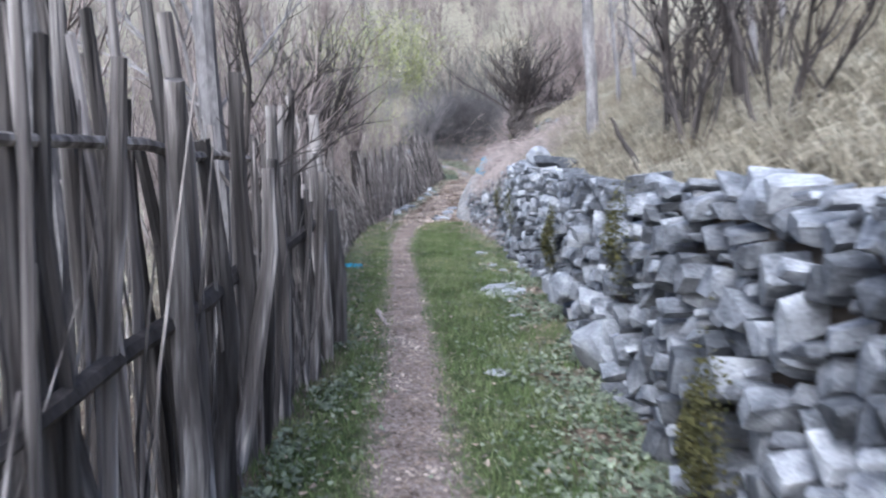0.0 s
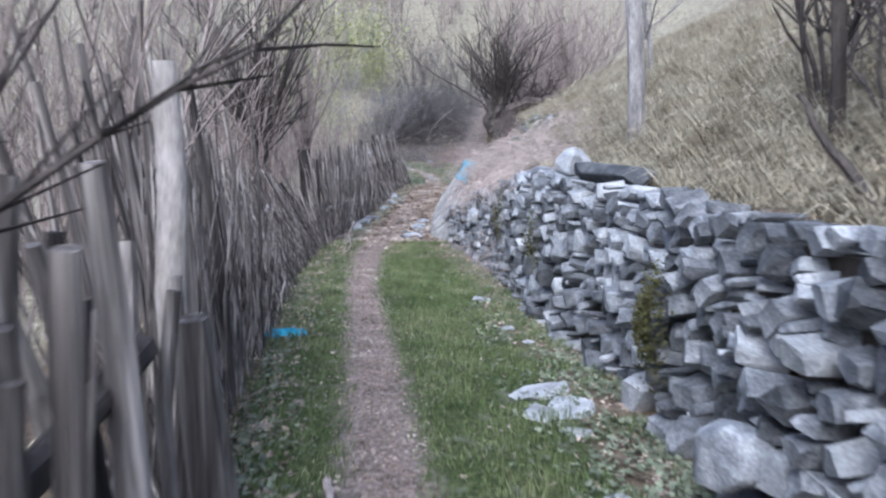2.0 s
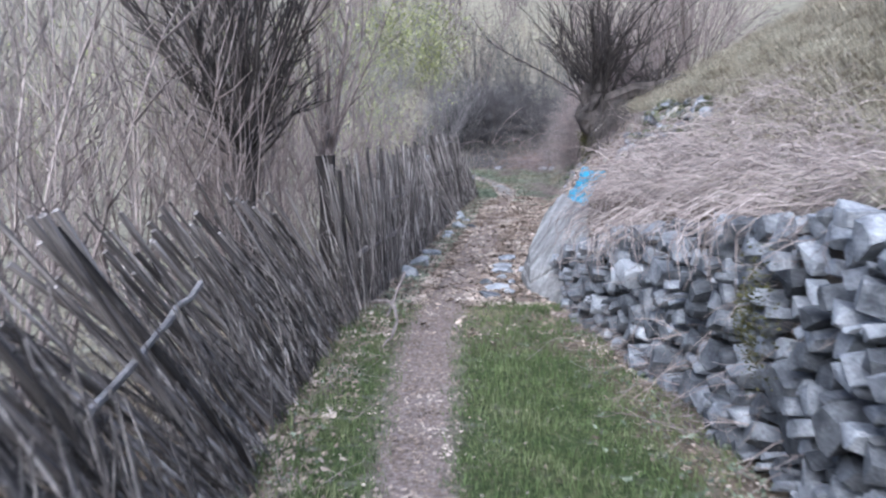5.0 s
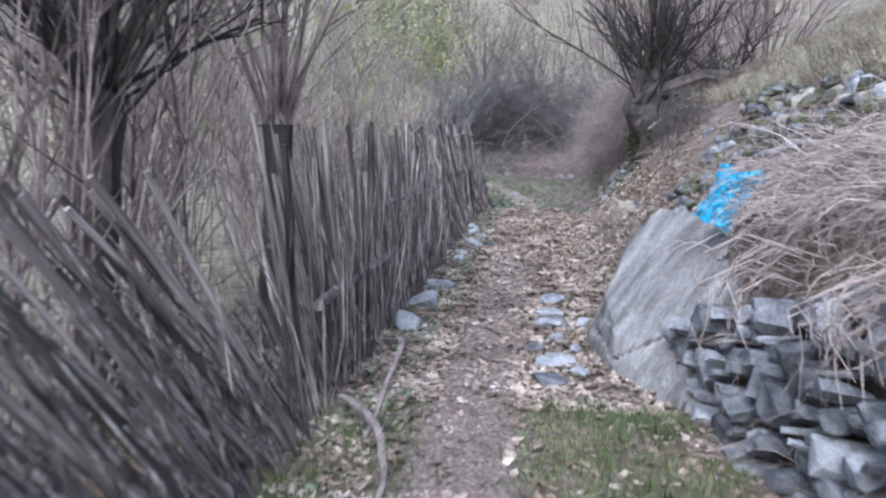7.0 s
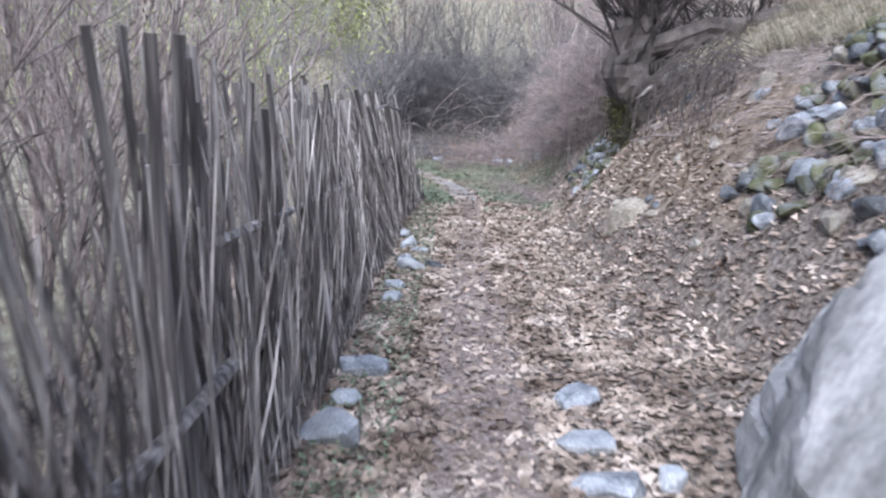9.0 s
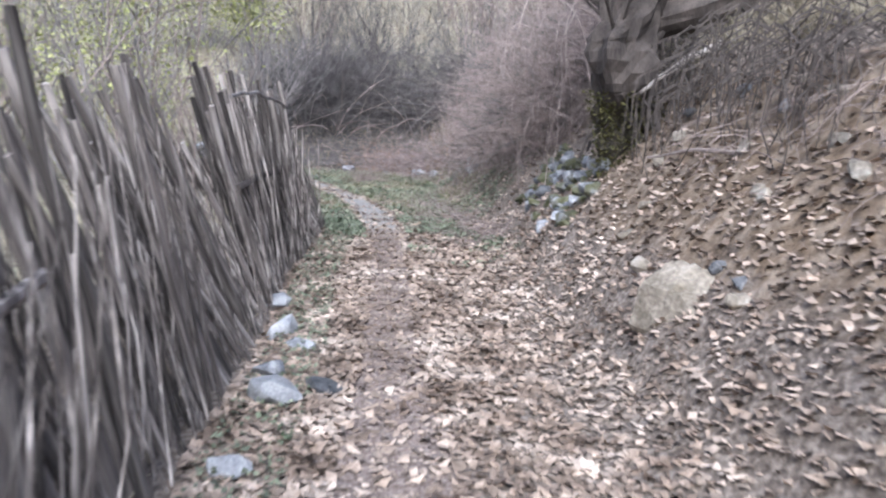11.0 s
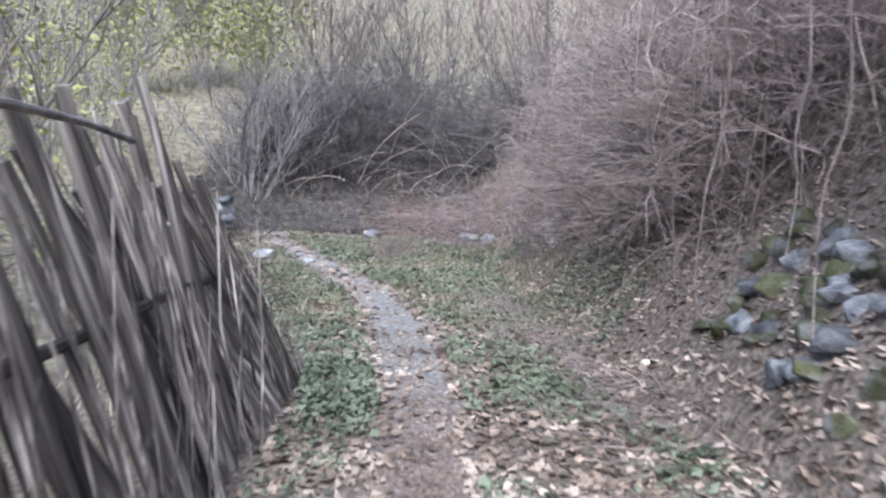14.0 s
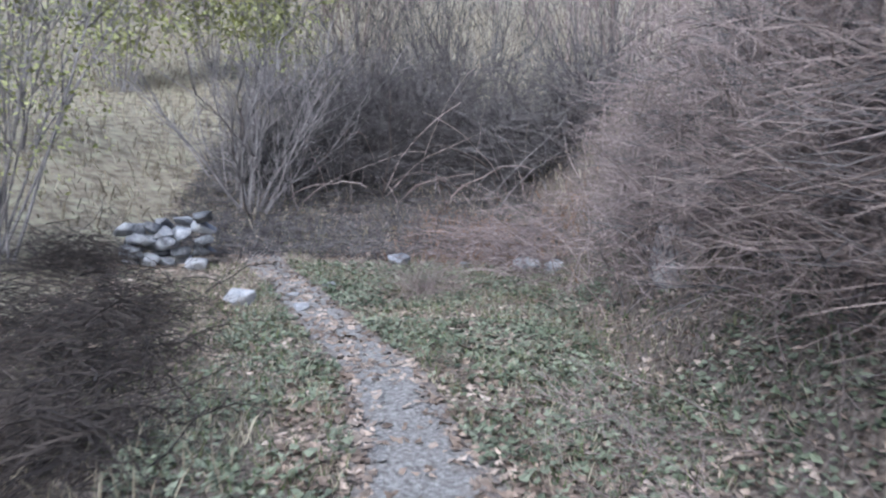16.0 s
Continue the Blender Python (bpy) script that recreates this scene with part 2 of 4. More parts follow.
# ---- the lie of the land ----
def table(pairs):
    """Straight lines between (at, value) pairs."""
    def value(y):
        if y <= pairs[0][0]:
            return pairs[0][1]
        for (a, u), (b, v) in zip(pairs, pairs[1:]):
            if y <= b:
                return u + (v - u) * (y - a) / (b - a)
        return pairs[-1][1]
    return value


base_z = table([(-6, 0.06), (0, 0), (4, -0.06), (8, -0.15), (11.5, -0.30), (14, -0.42), (18.8, -0.46), (23, -0.37), (26, -0.25), (28, -0.17),
                (32, -0.12), (36, 0.05), (38, 0.2), (40, 0.55), (42, 1.25), (46, 2.8), (60, 8.0), (90, 20), (140, 34), (400, 36)])
left_z = table([(-6, 0.06), (0, 0), (8, -0.3), (14, -0.6), (25, -0.5), (33, 0.1), (38, 0.9), (46, 3.0), (60, 6.8), (90, 16), (140, 26), (400, 28)])
path_x = table([(-6, 0.1), (0, 0), (3, -0.12), (4.8, -0.2), (8, -0.4), (10, -0.53), (12.2, -0.68), (15.2, -0.72), (16.7, -0.6), (19, -0.33),
                (22.6, 0.05), (25.7, 0.45), (28.8, 0.8), (31.3, 0.9), (33.2, 0.75), (34.4, 0.38), (36.4, -0.1), (37.5, -0.5), (40, -1.0), (60, -1.5)])
path_w = table([(-6, 0.2), (12, 0.17), (15, 0.25), (22, 0.3), (24, 0.2), (28, 0.2), (31, 0.26), (36, 0.22), (39, 0.2), (41, 0.0)])
fence_x = table([(-2, -0.8), (3.4, -0.76), (4.9, -0.68), (5.8, -0.85), (7, -1.05), (9.8, -1.2), (13, -1.4), (15, -1.4), (18.1, -1.18), (20.9, -0.88),
                 (22.5, -0.72), (24, -0.5), (26, -0.33), (27.7, -0.05), (29.3, 0.15), (31, 0.2)])
wall_x = table([(-2, 0.95), (4.2, 0.95), (7.8, 1.05), (10, 0.9), (13.2, 0.92), (15.6, 0.66), (17, 0.5)])
wall_top = table([(-2, 1.2), (3, 1.2), (5, 1.05), (7, 1.02), (9, 1.0), (10.5, 1.0), (12, 0.92), (13.8, 0.68), (15.5, 0.45), (16.6, 0.15), (17.2, -0.2)])
terrace_z = table([(-2, 1.14), (3, 1.14), (5, 1.0), (9, 0.95), (12, 0.88), (14, 0.8), (16, 0.7), (18, 0.65)])
foot_x = table([(15, 1.5), (17, 1.3), (18, 1.0), (21, 0.95), (23, 1.05), (25, 1.25), (27, 1.6), (29, 2.0), (32, 2.3), (36, 2.8), (42, 3.2)])


def soft(v):
    v = 0.0 if v < 0 else 1.0 if v > 1 else v
    return v * v * (3 - 2 * v)


def lumps(x, y, s):
    return noise.noise(Vector((x * s, y * s, 3.1)))


def land(x, y):
    """Height of the ground sheet."""
    z = float(base_z(y))
    if x < -1.5:
        k = float(soft((-1.5 - x) / 4))
        z = z * (1 - k) + float(left_z(y)) * k
        if x < -9:
            z -= (-9 - x) * 0.16 * float(soft((70 - y) / 40))
    # terrace behind the dry wall, and hillside above it
    t = terrace_z(y)
    wx = wall_x(y) + 0.22
    terrace = z + float(soft((x - wx) / 0.22)) * max(0.0, t - z) + max(0.0, x - wx - 0.45) * 0.6
    # leafy bank past the wall
    f = foot_x(y)
    tall = float(soft((44 - y) / 4))
    bank = z + max(0.0, min(x - f, 0.35)) * 0.6 * tall + max(0.0, min(x - f - 0.3, 1.3)) * 1.3 * tall + max(0.0, x - f - 1.5) * 0.55 * tall
    k = float(soft((y - 16.6) / 2.4))
    rough = float(soft((x - f - 0.15) / 0.4)) * float(soft((34 - y) / 4))
    bank += rough * (0.10 * lumps(x, y, 1.3) + 0.07 * lumps(x + 7, y, 2.9) + 0.035 * lumps(x, y + 5, 5.5))
    z = terrace * (1 - k) + bank * k
    if x > 30:
        z = z + (x - 30) * -0.2
    z += 0.03 * lumps(x, y, 1.7) + 0.012 * lumps(x, y, 6)
    if x > wx + 0.3 and y < 19:
        z += 0.07 * lumps(x, y, 2.3) * float(soft((x - wx - 0.3) / 0.5))
    return z + 0.5 * lumps(x, y, 0.12) * float(soft((abs(x) - 8) / 10))


def spaced(stops):
    out = []
    for (a, s), (b, _) in zip(stops, stops[1:]):
        out += list(np.arange(a, b - s * 0.5, s))
    return out + [stops[-1][0]]


def build_ground():
    xs = spaced([(-400, 40), (-80, 8), (-24, 1.5), (-9, 0.5), (-3, 0.09), (3.6, 0.25), (9, 1), (24, 8), (80, 40), (400, 1)])
    ys = spaced([(-400, 60), (-40, 6), (-4, 0.5), (0, 0.11), (38, 0.3), (50, 1), (80, 6), (140, 40), (420, 1)])
    verts = [(x, y, land(x, y)) for y in ys for x in xs]
    w = len(xs)
    faces = [(j * w + i, j * w + i + 1, j * w + w + i + 1, j * w + w + i) for j in range(len(ys) - 1) for i in range(w - 1)]
    me = bpy.data.meshes.new("ground")
    me.from_pydata(verts, [], faces)
    me.shade_smooth()
    masks = {k: np.zeros(len(verts)) for k in ("path", "turf", "dead", "hay", "clay", "gravel")}
    for i, (x, y, z) in enumerate(verts):
        d = abs(x - path_x(y)) / max(0.01, path_w(y))
        masks["path"][i] = float(soft(1.25 - 0.72 * d)) * float(soft((42 - y) / 2))
        verge = float(soft((wall_x(y) - 0.12 - x) / 0.42)) * float(soft((x - fence_x(y) + 0.1) / 0.25))
        front = float(soft((16.2 - y) / 2))
        past = float(soft((y - 26.5) / 2)) * float(soft((38.5 - y) / 2))
        masks["turf"][i] = max(0.85 * verge * front, 0.3 * past * float(soft((2.6 - x) / 1.0)), 0.2 * float(soft((fence_x(y) - x) / 3)) * float(soft((40 - y) / 4)))
        masks["dead"][i] = max(0.95 * float(soft((y - 15.4) / 2)) * float(soft(((48 if x > -0.6 else 41.5) - y) / 4)), 0.45 * (1 - front * 0.5))
        masks["gravel"][i] = masks["path"][i] * float(soft((y - 27.5) / 3))
        up = x - foot_x(y)
        masks["clay"][i] = 0.75 * float(soft((up - 0.45) / 0.35)) * float(soft((1.75 - up) / 0.35)) * float(soft((y - 20.2) / 1.5)) * float(soft((27.5 - y) / 1.5))
        masks["hay"][i] = max(0.6 * float(soft((x - wall_x(y) - 0.7) / 0.8)) * float(soft((19 - y) / 3)), float(soft((y - (43 if x > -0.6 else 39)) / 4)), float(soft((x - foot_x(y) - 1.5) / 0.6)) * 0.9 * float(soft((y - 28) / 3)), 0.8 * float(soft((fence_x(y) - x - 0.4) / 2)))
    for k, v in masks.items():
        me.attributes.new(k, "FLOAT", "POINT").data.foreach_set("value", v.astype(np.float32))
    me.materials.append(ground_material())
    ob = new("ground", me)
    tagged(ob, "trodden dirt path through grass, leaf litter and hillside", "ground", kind="structure")


build_ground()


def ridge(name, pts, depth, mat, label):
    """A far hillside: a folded sheet with an uneven skyline that falls away behind."""
    g = Geo()
    cols = 90
    for j in range(9):
        for i in range(cols + 1):
            u = i / cols * (len(pts) - 1)
            a = min(int(u), len(pts) - 2)
            x, y, z = Vector(pts[a]).lerp(Vector(pts[a + 1]), u - a)
            s = j / 8
            out = Vector((x, y, 0)).normalized()
            k = 1 + depth * s
            h = z * (soft(s * 1.25) if s < 0.8 else 1 - (s - 0.8) * 1.5)
            n = noise.fractal(Vector((x * 0.03, y * 0.03, s * 2)), 0.8, 2.2, 4)
            g.v.append(Vector((x * k, y * k, h * (1 + 0.14 * n) - 6)))
    for j in range(8):
        for i in range(cols):
            a = j * (cols + 1) + i
            g.f.append((a, a + 1, a + cols + 2, a + cols + 1))
    tagged(new(name, g.mesh(name, mat, True)), label, "hill", kind="structure")


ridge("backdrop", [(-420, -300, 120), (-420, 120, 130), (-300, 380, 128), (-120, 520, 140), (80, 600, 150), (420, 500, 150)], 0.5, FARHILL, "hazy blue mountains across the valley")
ridge("backdrop", [(-190, 30, 14), (-130, 110, 30), (-70, 150, 38), (0, 170, 44), (90, 160, 50), (200, 80, 60)], 0.4, HAZED_HILL, "bare brown wooded hillside in early spring, its colour paled for haze")

# ---- stick fences ----
def pole_mesh(name, length, r, seed, mat, sides=6, crook=0.03, point=0.5):
    """A rough fence pole of unit build, standing on the origin."""
    rs = random.Random(seed)
    g = Geo()
    n = 4
    pts, rad = [], []
    ox = oy = 0.0
    for i in range(n + 1):
        s = i / n
        pts.append((ox, oy, s * length))
        rad.append(r * (1 - (1 - point) * s) * rs.uniform(0.88, 1.12))
        ox += rs.gauss(0, crook)
        oy += rs.gauss(0, crook)
    keep = random.getstate()
    random.seed(seed)
    g.tube(pts, rad, sides, True, 0.16)
    random.setstate(keep)
    return g.mesh(name, mat, False)


def lean_matrix(p, axis, spin, scale=1.0):
    q = Vector(axis).normalized().to_track_quat("Z", "Y")
    return Matrix.Translation(p) @ q.to_matrix().to_4x4() @ Matrix.Rotation(spin, 4, "Z") @ Matrix.Diagonal((scale, scale, 1, 1))


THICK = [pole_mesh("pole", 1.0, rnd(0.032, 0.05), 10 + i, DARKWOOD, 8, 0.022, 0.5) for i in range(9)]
MID = [pole_mesh("pole", 1.0, rnd(0.02, 0.028), 40 + i, WOOD, 6, 0.014, 0.65) for i in range(9)]
THIN = [pole_mesh("pole", 1.0, rnd(0.009, 0.015), 70 + i, WOOD, 5, 0.02, 0.5) for i in range(8)]


def stick_fence(label, spans, extra_twigs):
    """A fence of upright poles. spans: y0, y1, poles per metre, the top's offset, its scatter, mesh choice, the line's offset and depth."""
    y0 = spans[0][0]
    fence = thing("stick_fence", (float(fence_x(y0)), y0, land(float(fence_x(y0)), y0)), label, "fence")
    count = 0
    for a, b, density, top, scatter, kinds, depth in spans:
        for i in range(int((b - a) * density)):
            y = a + (i + rnd(-0.4, 0.9)) / density
            x = float(fence_x(y)) - 0.05 - rnd(0, depth)
            p = Vector((x, y, land(x, y) - 0.06))
            t = Vector(top) + Vector((rnd(-1, 1) * scatter, rnd(-1, 1) * scatter, rnd(-0.34, 0.1) * t_len(top)))
            m = lean_matrix(p, t, rnd(0, 6.28), rnd(0.8, 1.25)) @ Matrix.Diagonal((1, 1, t.length, 1))
            piece("pole", random.choice(kinds), m, fence)
            count += 1
    g = Geo()
    for a, b, n, r, hi in extra_twigs:
        for i in range(n):
            y = rnd(a, b)
            x = float(fence_x(y)) - rnd(0.02, 0.28)
            z = land(x, y)
            top = next(s[3] for s in spans if s[0] <= y <= s[1] + 0.01)
            k = rnd(0.5, 1.0) * hi
            e = Vector((x, y, z)) + Vector(top) * k + Vector((rnd(-0.25, 0.25), rnd(-0.3, 0.3), 0))
            mid = (Vector((x, y, z)) + e) / 2 + Vector((rnd(-0.07, 0.07), rnd(-0.07, 0.07), 0))
            rr = r * rnd(0.6, 1.4)
            g.tube([(x, y, z - 0.03), mid, e], [rr, rr * 0.8, rr * 0.45], 4, False)
    g.v = [v - fence.location for v in g.v]
    tagged(part("brushwood", g, WOOD, fence), kind="stuff")
    return fence


def t_len(t):
    return Vector(t).length * 0.6


def rail(fence, y0, z0, y1, z1, r, off=0.0, mat=WOOD, bow=0.0, reach0=0.0):
    """A crooked rail lashed along the poles, heights above the ground."""
    g = Geo()
    pts, rad = [], []
    for i in range(8):
        s = i / 7
        y = y0 + (y1 - y0) * s
        x = float(fence_x(y)) + off - reach0 * (1 - s)
        pts.append(Vector((x + rnd(-0.02, 0.02), y, float(base_z(y)) + z0 + (z1 - z0) * s + bow * math.sin(s * 3.14) + rnd(-0.015, 0.015))) - fence.location)
        rad.append(r * rnd(0.85, 1.15))
    g.tube(pts, rad, 7, True, 0.15)
    part("rail", g, mat, fence)


fence_a = stick_fence("old grey stick fence of upright split poles by the path",
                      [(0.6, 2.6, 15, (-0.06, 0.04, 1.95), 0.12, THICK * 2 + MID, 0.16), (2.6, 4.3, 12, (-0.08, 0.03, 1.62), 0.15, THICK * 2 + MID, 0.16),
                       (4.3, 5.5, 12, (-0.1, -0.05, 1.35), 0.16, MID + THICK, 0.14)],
                      [(0.6, 5.4, 70, 0.008, 0.9)])
rail(fence_a, 0.9, 0.74, 5.15, 0.9, 0.032, -0.09, BARK)
rail(fence_a, 0.8, 1.4, 3.6, 1.3, 0.018, -0.13)
post = Geo()
post.tube([(0, 0, -0.2), (0.01, 0.01, 0.4), (-0.03, 0.0, 0.95), (-0.02, 0.02, 1.25), (-0.03, 0.0, 1.62)], [0.062, 0.06, 0.05, 0.045, 0.034], 9, True, 0.07)
tagged(piece("fence_post", post.mesh("fence_post", BARE, True), pose(-0.9, 5.75, land(-0.9, 5.75)), None), "pale debarked wooden gate post at the fence's end", "post")
post = Geo()
post.tube([(0, 0, -0.2), (0.01, 0.0, 0.5), (0.0, 0.01, 1.0), (-0.02, 0.0, 1.38)], [0.045, 0.044, 0.042, 0.04], 6, True, 0.1)
tagged(piece("fence_post", post.mesh("fence_post", WOOD), pose(-0.99, 6.08, land(-0.99, 6.08)), None), "grey split plank standing beside the gate post", "post")
post = Geo()
post.tube([(0, 0, -0.2), (0.0, -0.03, 0.5), (-0.04, -0.05, 0.95)], [0.06, 0.065, 0.05], 8, True, 0.12)
tagged(piece("fence_post", post.mesh("fence_post", WOOD), pose(-0.72, 5.35, land(-0.72, 5.35)), None), "short dark rotten fence post beside the path", "post")

fence_b = stick_fence("leaning brushwood fence of thin grey poles",
                      [(6.0, 9.2, 16, (-0.2, -0.25, 1.8), 0.14, MID + THIN, 0.25), (9.2, 11.2, 14, (-0.42, -0.5, 1.4), 0.14, MID + THIN, 0.25),
                       (11.2, 16.2, 17, (-0.62, -0.7, 1.3), 0.13, MID + MID + THIN, 0.22)],
                      [(6.0, 16.1, 720, 0.0075, 0.8)])
rail(fence_b, 7.8, 0.7, 9.6, 0.98, 0.016, -0.3, GREYBARK)
rail(fence_b, 11.2, 0.6, 12.6, 0.85, 0.016, -0.4, GREYBARK)
fence_c = stick_fence("dense wattle fence of upright weathered stakes",
                      [(16.2, 18.0, 17, (-0.24, -0.18, 1.5), 0.13, MID + THIN + THIN, 0.28), (18.0, 21.6, 18, (-0.14, -0.08, 1.6), 0.12, MID + THIN, 0.25)],
                      [(16.2, 21.5, 310, 0.0075, 0.95)])
rail(fence_c, 16.4, 0.55, 19.5, 0.5, 0.03, -0.16)
rail(fence_c, 18.6, 0.95, 21.6, 0.9, 0.02, -0.2)
fence_d = stick_fence("tall leaning stake fence bound with a rail",
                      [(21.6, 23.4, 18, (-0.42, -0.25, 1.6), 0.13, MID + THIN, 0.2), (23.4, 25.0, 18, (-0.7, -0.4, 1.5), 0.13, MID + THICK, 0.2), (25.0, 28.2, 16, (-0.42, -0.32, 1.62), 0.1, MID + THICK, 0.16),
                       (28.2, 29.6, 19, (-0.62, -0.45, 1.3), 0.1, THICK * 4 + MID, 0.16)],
                      [(21.6, 29.5, 280, 0.008, 0.95)])
rail(fence_d, 24.8, 0.85, 28.2, 0.78, 0.026, -0.3, BARK)
rail(fence_d, 24.6, 1.45, 27.3, 1.38, 0.012, -0.3, GREYBARK, 0.06)

# ---- dry stone wall ----
SIZES = [(rnd(0.10, 0.14), rnd(0.07, 0.10)) for _ in range(9)] + [(rnd(0.055, 0.09), rnd(0.045, 0.075)) for _ in range(16)]
SIZES += [(rnd(0.06, 0.11), rnd(0.014, 0.026)) for _ in range(10)] + [(rnd(0.032, 0.055), rnd(0.028, 0.045)) for _ in range(14)] + [(rnd(0.018, 0.03), rnd(0.012, 0.022)) for _ in range(8)]
STONES = [(block_mesh("stone", PALE if i % 7 == 3 else STONE, rnd(0.09, 0.14), a, b, 200 + i), a, b) for i, (a, b) in enumerate(SIZES)]


def dry_wall():
    wall = thing("dry_stone_wall", (float(wall_x(8)), 8, land(float(wall_x(8)), 8)), "rough dry stone wall of grey schist, mossy in places", "wall")
    far, pale = Geo(), Geo()
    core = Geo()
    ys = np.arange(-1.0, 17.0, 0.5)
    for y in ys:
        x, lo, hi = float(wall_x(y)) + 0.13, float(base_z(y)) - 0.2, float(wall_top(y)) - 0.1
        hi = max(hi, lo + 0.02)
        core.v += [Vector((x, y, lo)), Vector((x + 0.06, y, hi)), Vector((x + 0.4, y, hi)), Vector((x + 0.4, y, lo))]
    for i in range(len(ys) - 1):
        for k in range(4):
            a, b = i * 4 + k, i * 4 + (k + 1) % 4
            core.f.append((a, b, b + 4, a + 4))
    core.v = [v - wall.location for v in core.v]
    # near-black earth colour paints in the shade of the gaps between stones
    part("core", core, SHADED_EARTH, wall, "earth packed behind the stones, coloured darker for the shade in the gaps")
    near = 0
    cell = 0.02
    full = np.zeros((900, 90), dtype=bool)
    rounds = [(STONES[:9], 200, 0.1), (STONES[9:25], 3600, 0.2), (STONES[25:35], 1500, 0.22), (STONES[35:49], 9000, 0.24), (STONES[49:], 8000, 0.25)]
    for kinds, tries, overlap in rounds:
        for _ in range(tries):
            y, h = rnd(-0.7, 16.9), rnd(-0.02, 1.7)
            me, a, b = random.choice(kinds)
            if kinds[0] is STONES[0] and h > 0.55 and y < 13:
                continue
            z = float(base_z(y)) + h
            if z + b * 0.6 > float(wall_top(y)):
                continue
            i0, i1, j0, j1 = int((y - a + 1) / cell), int((y + a + 1) / cell) + 1, max(0, int((h - b + 0.1) / cell)), int((h + b + 0.1) / cell) + 1
            spot = full[i0:i1, j0:j1]
            if spot.mean() > overlap:
                continue
            full[i0:i1, j0:j1] = True
            bulge = 0.07 * lumps(y * 1.1, h * 2.0, 1.0)
            m = Matrix.Translation((float(wall_x(y)) + bulge + 0.08 + h * 0.09 + rnd(-0.05, 0.05), y, z)) @ Euler((random.gauss(0, 0.7), rnd(-0.25, 0.3), rnd(-0.3, 0.3))).to_matrix().to_4x4() @ Matrix.Scale(rnd(0.95, 1.1), 4)
            if 3.4 < y < 9.4 and near < 300 and a > 0.05:
                piece("stone", me, m, wall)
                near += 1
            else:
                (far if me.materials[0] is STONE else pale).merge(me, Matrix.Translation(-wall.location) @ m)
    tagged(part("pale_stones", pale, PALE, wall), kind="stuff")
    tagged(part("wall_stones", far, STONE, wall), kind="stuff")
    for y, h, n in ((7.15, 0.55, 26), (2.6, 0.35, 30), (4.0, 0.9, 12), (12.2, 0.75, 10), (9.9, 0.72, 8)):
        g = Geo()
        for i in range(n * 60):
            q = Vector((0, random.gauss(0, 0.075), random.gauss(0, 0.13)))
            swell = 0.07 * math.exp(-(q.y / 0.09) ** 2 - (q.z / 0.16) ** 2)
            p = Vector((float(wall_x(y)) - 0.07 - swell + rnd(-0.015, 0.06), y, float(base_z(y)) + h)) + q
            g.leaf(p - wall.location, rnd(0.006, 0.014), 1.0)
        part("moss_cushion", g, MOSS, wall, "olive green moss growing on the wall")


dry_wall()


def loose_stone(x, y, sx, sy, sz, seed, mat, label, turn=0.0, tilt=(0, 0), lift=None, group="", sunk=0.5):
    me = stone_mesh("stone", mat, sx, sy, sz, seed, 20, min(sx, sy, sz) * 0.07)
    z = (land(x, y) if lift is None else lift) + sz * sunk
    ob = new("stone", me)
    ob.matrix_basis = pose(x, y, z, tilt[0], tilt[1], turn)
    return tagged(ob, label, "stone", group)


loose_stone(1.22, 10.1, 0.17, 0.2, 0.14, 301, PALE, "pale boulder lying on top of the dry wall", 20, (0, 0), 1.05)
loose_stone(1.32, 9.2, 0.3, 0.62, 0.11, 302, STONE, "long flat grey slab on top of the wall", 10, (0, 6), 0.98)
loose_stone(1.2, 11.3, 0.2, 0.3, 0.08, 303, STONE, "flat slab capping the wall", 0, (4, 0), 0.9)
loose_stone(1.05, 5.2, 0.16, 0.2, 0.13, 305, PALE, "rounded grey boulder in the dry wall", 0, (0, 20), 0.2)
loose_stone(0.93, 6.05, 0.13, 0.17, 0.15, 306, STONE, "large block at the wall's foot", 30, (0, 10), 0.1)
loose_stone(1.0, 4.6, 0.2, 0.26, 0.2, 307, PALE, "large pale boulder at the wall's foot", 30, (0, 10), -0.02)
for x, y, a, b, c, sd in ((0.56, 7.75, 0.2, 0.13, 0.03, 311), (0.66, 7.45, 0.17, 0.14, 0.025, 312), (0.47, 7.35, 0.13, 0.1, 0.025, 313), (0.62, 7.1, 0.08, 0.06, 0.02, 314),
                          (0.32, 4.55, 0.09, 0.06, 0.02, 315), (0.56, 11.0, 0.11, 0.09, 0.03, 316), (0.62, 9.6, 0.08, 0.06, 0.02, 317), (0.7, 9.0, 0.06, 0.05, 0.02, 318), (0.6, 6.3, 0.07, 0.05, 0.02, 319)):
    loose_stone(x, y, a, b, c, sd, PALE, "flat pale slate lying on the grass", sd * 40, (4, 5), None, "slates on the grass")
for i, (x, y, s, h) in enumerate(((-1.05, 18.3, 0.11, 0.11), (-0.98, 19.2, 0.14, 0.09), (-0.84, 20.2, 0.13, 0.06), (-0.92, 19.7, 0.08, 0.05), (-0.44, 23.2, 0.13, 0.08), (-0.5, 23.6, 0.1, 0.06),
                                  (-0.42, 24.3, 0.12, 0.09), (-0.45, 25.1, 0.12, 0.05), (-0.3, 24.0, 0.08, 0.04), (-0.6, 22.4, 0.08, 0.05), (-0.62, 21.9, 0.1, 0.05), (-0.2, 23.35, 0.1, 0.04))):
    loose_stone(x, y, s, s * 1.2, h, 330 + i, PALE if i % 3 < 2 else STONE, "grey field stone at the foot of the fence", i * 50, (5, -6), None, "stones along the fence")
